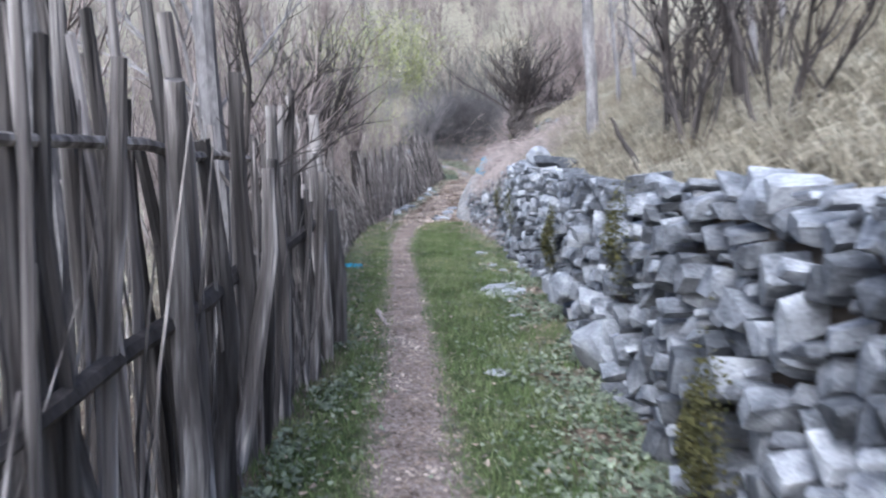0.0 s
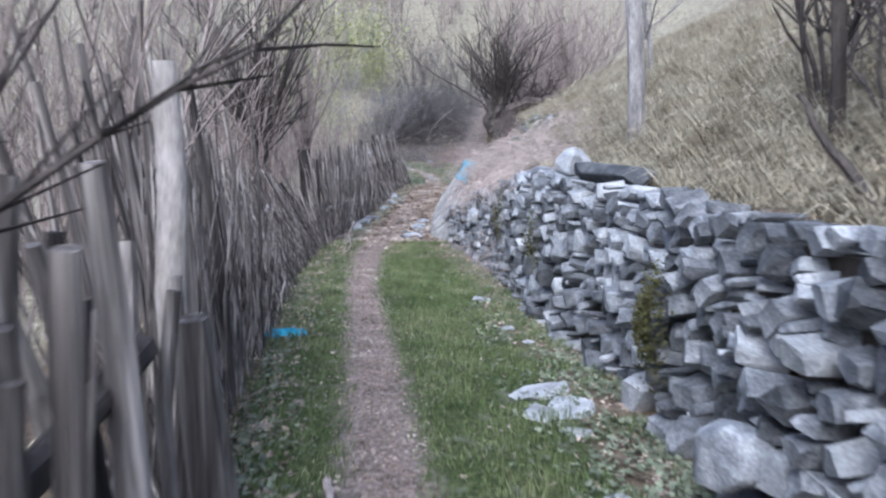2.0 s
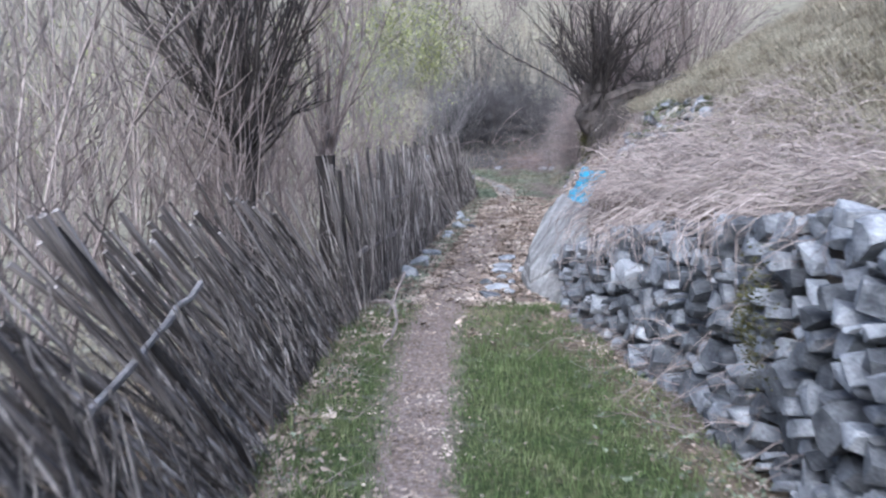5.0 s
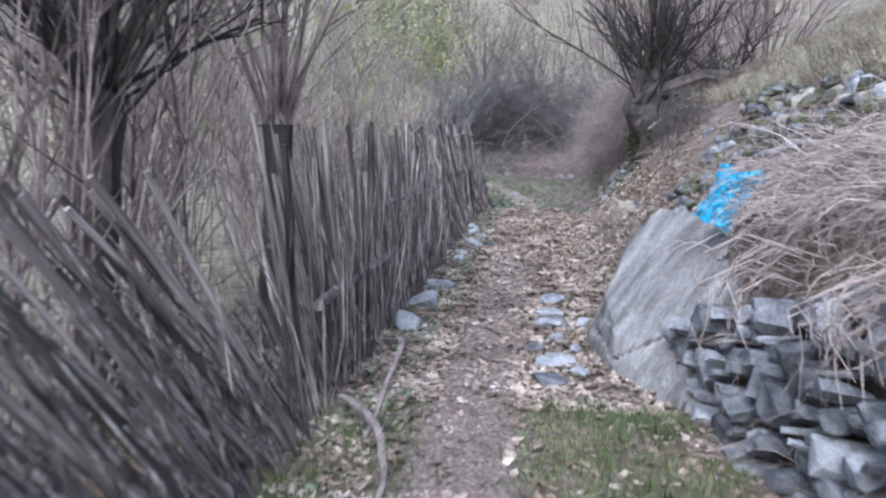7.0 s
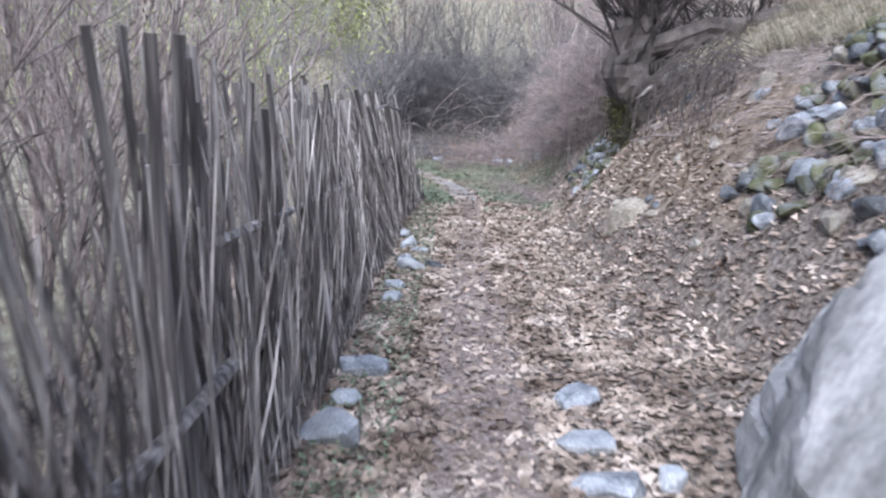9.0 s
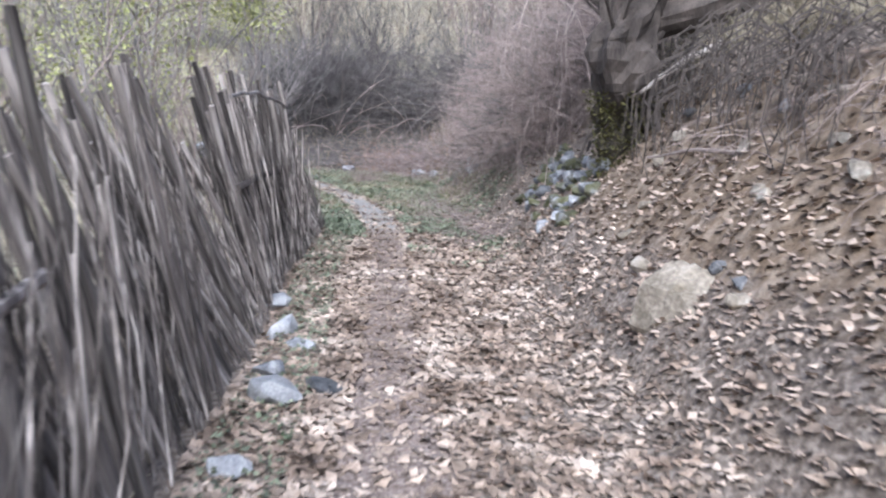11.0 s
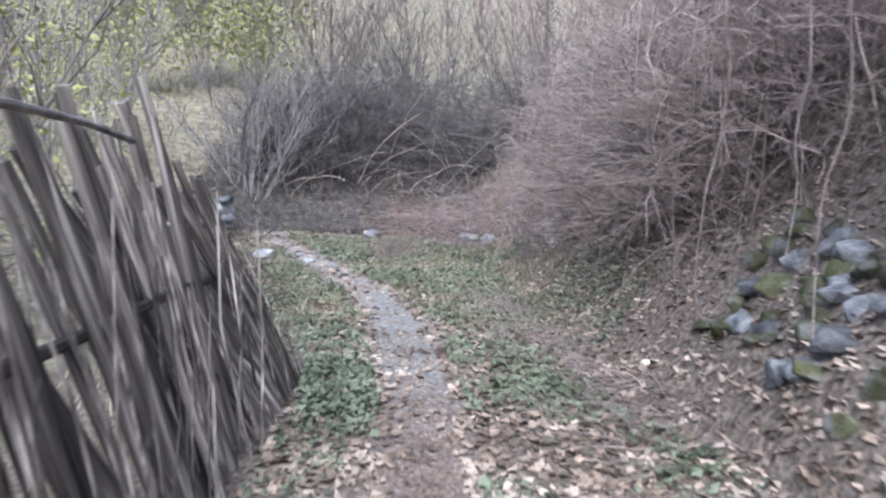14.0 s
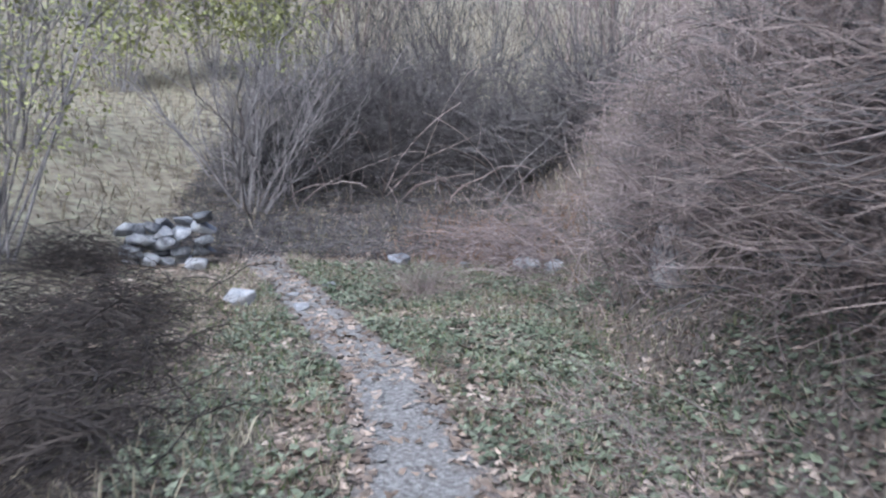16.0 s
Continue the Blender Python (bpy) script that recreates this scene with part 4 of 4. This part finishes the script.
for x, y, h in ((3.4, 45.5, 3.4), (5.2, 43.5, 3.6), (0.6, 47.0, 3.4), (6.2, 38, 3.6), (5.4, 34, 3.2), (5.6, 30.0, 3.0), (4.6, 26.6, 2.8), (2.4, 46.8, 3.4)):
    bush("bare_shrub", "tall bare grey shrub on the slope", x, y, 40, h, 0.5, 0.014, DARKTWIG if y > 40 else TWIG, 3, 0.14, 0.02, 0.5)
tangle("bramble_thicket", "dark low brambles beside the path", [(-0.75, 31.6, 0.35, 0.7, 0.5), (-1.1, 33.0, 0.5, 0.9, 0.6), (-1.5, 34.6, 0.5, 0.9, 0.5), (-2.6, 36.8, 0.5, 0.8, 0.5), (-2.2, 33.5, 0.7, 1.2, 0.8)], 380, 0.6, 0.005, BARK, 0.9, 0.16, 0.5)
tangle("dry_weeds", "clump of dry brown weeds in the grass", [(1.25, 36.0, 0.25, 0.3, 0.1)], 160, 0.5, 0.003, TWIG, 0.5, 0.1, 1.0, "weeds")
tangle("dry_weeds", "low dry stalks on the leafy bank", [(1.9, 30.2, 0.4, 0.9, 0.1), (2.1, 31.8, 0.4, 0.8, 0.1), (1.9, 28.6, 0.3, 0.8, 0.1)], 130, 0.55, 0.003, REDTWIG, 0.9, 0.12, 0.6, "weeds")
tangle("dry_weeds", "dead stalks and twigs at the fence's foot", [(-1.0, 9.2, 0.15, 0.9, 0.05), (-1.15, 11.5, 0.15, 1.0, 0.05), (-1.2, 13.8, 0.15, 1.0, 0.05), (-1.15, 16.4, 0.15, 0.9, 0.05), (-0.95, 7.4, 0.15, 0.8, 0.05)], 36, 0.3, 0.0025, TWIG, 0.9, 0.12, 0.6, "weeds")
for x, y, z0, r in ((2.55, 28.9, 2.6, 0.012), (2.7, 29.6, 2.9, 0.01), (2.45, 27.6, 2.4, 0.008), (2.75, 30.4, 3.0, 0.009), (2.8, 28.4, 2.8, 0.009), (3.1, 31.0, 3.0, 0.008)):
    pts = [(x + 0.1, y, z0)]
    k = 6
    for i in range(k):
        s = (i + 1) / k
        pts.append((x + rnd(-0.05, 0.05) - (0.12 * s if i > 2 else 0), y + rnd(-0.05, 0.05), z0 + (land(x - 0.12, y) + 0.02 - z0) * s))
    log("hanging_vine", "pale woody vine hanging down to the bank", pts, r, PALETWIG, "vine")
for pts in ([(-1.3, 16.3, -0.35), (-1.05, 15.5, -0.2), (-0.98, 15.1, -0.3), (-1.05, 14.6, -0.36)], [(-1.1, 17.3, -0.3), (-1.0, 16.4, -0.1), (-1.12, 15.8, -0.38)], [(-0.55, 6.5, -0.1), (-0.5, 6.2, -0.06), (-0.42, 5.9, -0.08)]):
    log("fallen_branch", "pale bare branch lying by the fence", pts, 0.022, PALETWIG)

tangle("dry_weeds", "dry stalks and roots hanging over the top of the bank", [(2.3, 19.8, 0.4, 0.9, 0.1), (2.35, 21.4, 0.4, 1.0, 0.1), (2.5, 23.2, 0.4, 1.0, 0.1), (3.6, 26.9, 0.3, 0.5, 0.2), (3.3, 28.2, 0.3, 0.5, 0.3), (2.2, 18.4, 0.4, 0.7, 0.1)], 150, 0.5, 0.004, TWIG, 1.0, 0.2, 0.5, "weeds")


def far_trees():
    """Bare trees scattered over the hillside."""
    g = Geo()
    for _ in range(85):
        x, y = rnd(-34, 14), rnd(47, 80)
        if -11 < x < -2 and y < 60:
            continue
        z = land(x, y)
        for _ in range(9):
            a, s = rnd(0, 6.28), rnd(0.05, 0.4)
            stem(g, (x + rnd(-0.3, 0.3), y + rnd(-0.3, 0.3), z - 0.1), (math.cos(a) * s, math.sin(a) * s, 1), rnd(2.5, 5.0), 0.028, 0.1, 5, 3, 0, 3)
    tagged(new("far_woods", g.mesh("far_woods", TWIG)), "bare brown trees scattered over the far hillside", "trees", kind="stuff")


far_trees()

# ---- stones on the bank, far stones, plastic ----
for i in range(190):
    y = rnd(18.7, 21.6)
    x = float(foot_x(y)) + 0.75 + rnd(0, 1.15)
    loose_stone(x, y, rnd(0.06, 0.14), rnd(0.07, 0.16), rnd(0.05, 0.11), 400 + i, (STONE, MOSSY, MOSSY, STONE, MOSSY, OCHRE)[i % 6], "mossy rubble stone stuck in the steep bank", i * 77, (rnd(-20, 20), rnd(-30, 10)), None, "rubble in the bank", 0.1)
for i in range(26):
    y = rnd(21.4, 25.2)
    x = float(foot_x(y)) + 0.5 + rnd(0, 1.0)
    loose_stone(x, y, rnd(0.03, 0.09), rnd(0.04, 0.1), rnd(0.03, 0.06), 600 + i, (OCHRE, STONE, OCHRE)[i % 3], "weathered stone showing in the clay bank", i * 77, (rnd(-30, 30), rnd(-30, 30)), None, "stones in the clay bank", -0.1)
for i in range(90):
    y = rnd(25.8, 28.8)
    x = float(foot_x(y)) + 0.45 + rnd(0, 0.55)
    loose_stone(x, y, rnd(0.05, 0.12), rnd(0.06, 0.13), rnd(0.04, 0.09), 460 + i, (STONE, MOSSY, MOSSY, STONE, MOSSY)[i % 5], "small mossy stone of a tumbled wall", i * 61, (rnd(-20, 20), rnd(-20, 20)), None, "tumbled mossy wall", 0.1)
for i, (x, y, s, h) in enumerate(((2.65, 37.6, 0.2, 0.13), (2.95, 37.4, 0.16, 0.12), (1.9, 37.8, 0.09, 0.05), (1.05, 38.0, 0.2, 0.1), (0.05, 35.2, 0.09, 0.05), (-0.1, 36.0, 0.08, 0.04), (-0.55, 35.6, 0.18, 0.1), (0.25, 36.5, 0.1, 0.03))):
    loose_stone(x, y, s, s * 0.8, h, 520 + i, PALE if i != 3 else STONE, "grey stone beside the path", i * 40, (0, 8), None, "stones by the path")
for i in range(34):
    a = rnd(0, 1)
    x, y = -1.25 - a * 1.0 + rnd(-0.1, 0.1), 37.7 + rnd(-0.2, 0.2)
    lv = (i % 5) * 0.15 * (1 - 0.5 * a)
    loose_stone(x, y, rnd(0.1, 0.2), rnd(0.1, 0.18), rnd(0.06, 0.1), 540 + i, STONE if i % 3 else PALE, "grey stone of a tumbled rubble pile", i * 33, (rnd(-15, 15), rnd(-15, 15)), land(x, y) + lv, "rubble pile")
big_rock("rock_outcrop", (3.2, 34.0, 0.62), (0.2, 0.25, 0.3), 12, (0, 10), 15, "pale grey rock showing through the brambles")
big_rock("rock_outcrop", (2.6, 22.6, 1.3), (0.16, 0.16, 0.2), 12, (0, 10), 17, "pale ochre boulder in the top of the bank", OCHRE)
big_rock("rock_outcrop", (1.7, 23.2, 0.03), (0.2, 0.24, 0.3), 20, (0, -40), 21, "half-buried ochre rock among the dead leaves", OCHRE)


def crumpled(name, at, w, h, tilt, turn, seed, label, fold):
    """A crumpled sheet of plastic with thickness."""
    bm = bmesh.new()
    bmesh.ops.create_grid(bm, x_segments=22, y_segments=22, size=0.5)
    for v in bm.verts:
        c = v.co
        a = math.atan2(c.y, c.x)
        k = 1 + 0.6 * noise.noise(Vector((math.cos(a) * 1.6 + seed, math.sin(a) * 1.6, 0)))
        n = noise.fractal(Vector((c.x * 5 + seed, c.y * 4, 0)), 0.7, 2.2, 4)
        v.co = Vector((c.x * w * k, c.y * h * k, n * fold))
    ext = bmesh.ops.solidify(bm, geom=list(bm.faces), thickness=0.004)
    me = bpy.data.meshes.new(name)
    bm.to_mesh(me)
    bm.free()
    me.materials.append(BLUE)
    ob = new(name, me)
    ob.matrix_basis = pose(*at, *tilt, turn)
    return tagged(ob, label, "plastic sheet")


crumpled("plastic_bag", (0.88, 17.1, 0.74), 0.29, 0.42, (62, 18), -35, 3, "torn bright blue plastic bag caught on the bank", 0.07)
crumpled("plastic_bag", (-1.15, 9.25, land(-1.15, 9.25) + 0.04), 0.3, 0.12, (8, 4), 20, 8, "crumpled blue plastic bag lying by the fence", 0.06)


# ---- grass, leaf litter, green plants ----
def scatter(name, label, category, mat, n, place, add):
    g = Geo()
    for _ in range(n):
        x, y = place()
        if x is None:
            continue
        add(g, x, y, land(x, y))
    tagged(new(name, g.mesh(name, mat)), label, category, kind="stuff")


def verge():
    y = rnd(1.5, 16.6)
    x = rnd(float(fence_x(y)) - 0.1, float(wall_x(y)) - 0.02)
    d = abs(x - path_x(y)) / float(path_w(y))
    bare = lumps(x, y, 3.0) > 0.18 + 0.25 * (0.75 - x)
    return (None, None) if d < rnd(0.55, 1.25) or bare and x > 0.3 else (x, y)


def grow(g, x, y, z):
    h = 0.55 + 1.1 * soft(0.5 + 1.3 * lumps(x, y, 5.0)) + 0.5 * soft((abs(x - path_x(y)) - 0.2) / 0.4)
    g.blade((x, y, z - 0.005), (x + rnd(-0.03, 0.03), y + rnd(-0.03, 0.03), z + rnd(0.01, 0.045) * h), 0.0028)


scatter("grass", "short green grass on both sides of the path", "grass", GRASS, 82000, verge, grow)


scatter("dry_grass", "dry straw blades among the short grass", "grass", STRAW, 9000, verge,
        lambda g, x, y, z: g.blade((x, y, z - 0.003), (x + rnd(-0.05, 0.05), y + rnd(-0.05, 0.05), z + rnd(0.008, 0.03)), 0.0025))


def hillside():
    y, x = rnd(1.5, 30), 1.35 + abs(random.gauss(0, 2.4))
    if y > 18:
        return (x + 1.6, y) if x + 1.6 > foot_x(y) + 1.35 else (None, None)
    return (None, None) if x < wall_x(y) + 0.45 else (x, y)


def tuft(g, x, y, z):
    """A drooping tussock that hangs downhill."""
    r = rnd(0.04, 0.16)
    for _ in range(22):
        px, py = x + random.gauss(0, r * 0.5), y + random.gauss(0, r * 0.5)
        g.blade((px, py, z - 0.02), (px - rnd(-0.12, 0.3), py + rnd(-0.2, 0.2), z + rnd(-0.04, 0.17)), 0.0045, 0.35)


scatter("dry_grass", "matted straw-coloured dry grass tussocks on the hillside", "grass", STRAW, 6500, hillside, tuft)


def far_hill():
    y, x = rnd(38.5, 62), rnd(-16, 9)
    return (x, y)


scatter("dry_grass", "pale dry grass on the slope past the thicket", "grass", STRAW, 26000, far_hill,
        lambda g, x, y, z: g.blade((x, y, z - 0.01), (x - rnd(-0.15, 0.15), y + rnd(-0.2, 0.1), z + rnd(0.03, 0.25)), 0.012, 0.2))


def garden():
    y = rnd(0.5, 32)
    return float(fence_x(y)) - 0.15 - abs(random.gauss(0, 2.6)), y


scatter("dry_grass", "rank pale grass in the garden behind the fence", "grass", STRAW, 14000, garden,
        lambda g, x, y, z: g.blade((x, y, z - 0.01), (x + rnd(-0.12, 0.12), y + rnd(-0.12, 0.12), z + rnd(0.03, 0.2)), 0.005, 0.15))


def bank():
    y = rnd(15.2, 33)
    lo, hi = float(fence_x(y)) - 0.05, float(foot_x(y)) + 1.6
    x = min(rnd(lo, hi), rnd(lo, hi + 0.6))
    thin = 0.12 if y < 16.5 else 1.0
    if y > 27.5:
        thin = 0.6 if x > 1.3 else 0.4
    if abs(x - path_x(y)) < path_w(y) * 0.8:
        thin *= 0.16
    return (x, y) if rnd(0, 1) < thin else (None, None)


scatter("leaf_litter", "curled dead brown leaves covering the path and bank", "leaves", LITTER, 60000, bank, lambda g, x, y, z: g.leaf((x, y, z + rnd(0.004, 0.026)), rnd(0.018, 0.044), 0.5, rnd(-0.1, 0.5)))


def stray():
    y = rnd(2, 16)
    return rnd(float(fence_x(y)), float(wall_x(y))), y


scatter("leaf_litter", "few dead leaves scattered over the grass", "leaves", LITTER, 1300, lambda: (lambda p: p if abs(p[0] - 0.1) > 0.55 or rnd(0, 1) < 0.25 else (None, None))(stray()), lambda g, x, y, z: g.leaf((x, y, z + 0.018), rnd(0.01, 0.024), 0.4))


def wall_foot():
    y = rnd(1.5, 16.5)
    return wall_x(y) - abs(random.gauss(0, 0.22)), y


scatter("leaf_litter", "damp dead leaves gathered along the wall's foot", "leaves", LITTER, 2200, wall_foot, lambda g, x, y, z: g.leaf((x, y, z + 0.012), rnd(0.008, 0.026), 0.5))


def fence_foot():
    y = rnd(5.5, 17.5)
    return fence_x(y) + 0.05 + random.gauss(0, 0.12), y


scatter("leaf_litter", "dry leaves and bark bits along the fence's foot", "leaves", LITTER, 2600, fence_foot, lambda g, x, y, z: g.leaf((x, y, z + 0.012), rnd(0.01, 0.034), 0.5))


def on_path():
    y = rnd(2, 31)
    return path_x(y) + random.gauss(0, 1) * path_w(y) * 0.7, y


scatter("leaf_litter", "crumbs of dead leaves and bark trodden into the path", "leaves", LITTER, 15000, on_path, lambda g, x, y, z: g.leaf((x, y, z + 0.004), rnd(0.006, 0.02), 0.3, 0.1))


def far_litter():
    return rnd(-2.4, 3.6), rnd(33, 43)


scatter("leaf_litter", "dead leaves on the slope before the thicket", "leaves", LITTER, 16000, far_litter, lambda g, x, y, z: g.leaf((x, y, z + 0.012), rnd(0.02, 0.045), 0.45))


def green_patch():
    y = rnd(26.6, 38)
    x = rnd(-0.5, 3.4) if y > 30 else rnd(0.1, 1.9)
    d = abs(x - path_x(y)) / float(path_w(y))
    k = 0.6 + lumps(x, y, 1.3) * 1.2 - max(0, x - 2.4) * 0.6 - (1 - soft((y - 26.4) / 3)) * 0.8
    return (x, y) if d > 1.15 and rnd(0, 1) < k else (None, None)


scatter("ground_ivy", "low green leafy plants beside the path", "plants", IVY, 46000, green_patch, lambda g, x, y, z: g.leaf((x, y, z + rnd(0.01, 0.06)), rnd(0.014, 0.036), 0.6))


def mid_grass():
    y = rnd(31, 42)
    x = rnd(-1.6, 3.2)
    return (x, y) if abs(x - path_x(y)) > path_w(y) * 1.2 and lumps(x, y, 0.9) > -0.15 else (None, None)


scatter("dry_grass", "tufts of grey dry grass around the path's bend", "grass", STRAW, 14000, mid_grass,
        lambda g, x, y, z: g.blade((x, y, z - 0.005), (x + rnd(-0.08, 0.08), y + rnd(-0.08, 0.08), z + rnd(0.02, 0.12)), 0.0035, 0.15))
scatter("grass", "short weedy grass around the path's bend", "grass", GRASS, 14000, mid_grass,
        lambda g, x, y, z: g.blade((x, y, z - 0.005), (x + rnd(-0.05, 0.05), y + rnd(-0.05, 0.05), z + rnd(0.02, 0.09)), 0.0035, 0.15))


def bank_tufts():
    y = rnd(16, 30)
    return rnd(float(fence_x(y)), float(fence_x(y)) + 0.35), y


scatter("ground_ivy", "weedy green leaves along the fence's foot", "plants", IVY, 3500, bank_tufts, lambda g, x, y, z: g.leaf((x, y, z + rnd(0.01, 0.06)), rnd(0.01, 0.024), 0.6))



def shady_strip():
    y = 1.5 + abs(random.gauss(0, 5.5))
    x = float(wall_x(y)) - abs(random.gauss(0, 0.3)) if rnd(0, 1) < 0.75 else float(fence_x(y)) + abs(random.gauss(0, 0.15))
    return (x, y) if y < 16.3 and lumps(x, y, 2.1) > -0.25 else (None, None)


scatter("ground_ivy", "low dark leafy weeds along the wall's shaded foot", "plants", IVY, 9000, shady_strip, lambda g, x, y, z: g.leaf((x, y, z + rnd(0.01, 0.05)), rnd(0.01, 0.026), 0.6))


def hanging(name, label, category, n, place, length, r, mat):
    """Thin strands that spill over an edge and hang down its face."""
    g = Geo()
    for _ in range(n):
        p, out = place()
        l = length * rnd(0.4, 1.2)
        pts = [p, p + Vector((out * 0.5, rnd(-0.06, 0.06), 0.05)), p + Vector((out, rnd(-0.08, 0.08), -0.05)), p + Vector((out * rnd(0.95, 1.15), rnd(-0.12, 0.12), -l * 0.55)), p + Vector((out * rnd(0.85, 1.2), rnd(-0.16, 0.16), -l))]
        k = r * rnd(0.6, 1.5)
        g.tube(pts, [k, k, k * 0.9, k * 0.75, k * 0.5], 3, False)
    tagged(new(name, g.mesh(name, mat)), label, category, kind="stuff")


def over_wall():
    y = random.choice((12.9, 13.3, 14.2, 14.9, 15.3, 16.2)) + random.gauss(0, 0.16)
    return Vector((float(wall_x(y)) + 0.3, y, float(max(wall_top(y), 0.45)) + rnd(-0.1, 0.12))), -rnd(0.24, 0.42)


hanging("vine_fringe", "dry pale vine stems hanging down the wall's face", "vine", 150, over_wall, 0.32, 0.003, PALETWIG)


def over_bank():
    y = random.choice((23.4, 24.2, 24.9, 25.5, 26.0)) + random.gauss(0, 0.2)
    x = float(foot_x(y)) + rnd(1.1, 1.45)
    return Vector((x + 0.2, y, land(x + 0.2, y) + rnd(0.0, 0.35))), -rnd(0.1, 0.4)


hanging("root_fringe", "dark fine roots hanging from the overhanging bank", "roots", 240, over_bank, 0.6, 0.006, BARK)


def canes(label, n, xs, ys, lean, length, r, mats):
    """Long arching canes that stand out of a thicket."""
    x0, y0 = xs[0], ys[0]
    ob = thing("bramble_canes", (x0, y0, land(x0, y0)), label, "bramble")
    for _ in range(n):
        x, y = rnd(*xs), rnd(*ys)
        g = Geo()
        stem(g, Vector((x, y, land(x, y) - 0.03)) - ob.location, (rnd(-1, 1) * lean - 0.1, rnd(-1, 1) * lean - 0.1, 1), length * rnd(0.6, 1.2), r * rnd(0.6, 1.3), 0.2, 9, 5, 0.1)
        part("cane", g, random.choice(mats), ob)


canes("long pale arching canes in front of the thicket", 75, (2.75, 3.7), (28.2, 36.5), 0.4, 1.7, 0.008, (PALETWIG, TWIG, TWIG, GREYBARK))
canes("pale twisted branches before the dark hollow", 60, (-1.2, 3.4), (40.6, 42.2), 0.8, 2.2, 0.014, (PALETWIG, GREYBARK, TWIG))


def bracken():
    x, y = random.gauss(2.4, 0.5), random.gauss(39.0, 0.6)
    return x, y


scatter("dead_bracken", "collapsed rust-brown bracken at the slope's foot", "plants", RUST, 2600, bracken,
        lambda g, x, y, z: g.blade((x, y, z), (x + rnd(-0.2, 0.2), y + rnd(-0.2, 0.2), z + rnd(0.0, 0.28)), 0.007, 0.2))


def hollow():
    return rnd(-2.2, 3.4), rnd(38.2, 43.5)


scatter("brushwood_litter", "dead twigs and stalks strewn before the thicket", "twigs", DARKTWIG, 5000, hollow,
        lambda g, x, y, z: g.tube([(x, y, z), (x + rnd(-0.15, 0.15), y + rnd(-0.1, 0.1), z + rnd(0.02, 0.2)), (x + rnd(-0.4, 0.4), y + rnd(-0.2, 0.2), z + rnd(0.0, 0.25))], [0.007, 0.006, 0.004], 3, False))


def thicket_face():
    y = rnd(28.8, 36.5)
    x = float(foot_x(y)) + rnd(0.5, 1.1)
    return Vector((x, y, land(x, y) + rnd(0.7, 2.0))), -rnd(0.05, 0.35)


hanging("bramble_strands", "grey bramble strands hanging down the thicket's face", "bramble", 260, thicket_face, 0.6, 0.0042, TWIG)
hanging("bramble_strands", "pale dry strands hanging down the thicket's face", "bramble", 45, thicket_face, 0.8, 0.0045, PALETWIG)
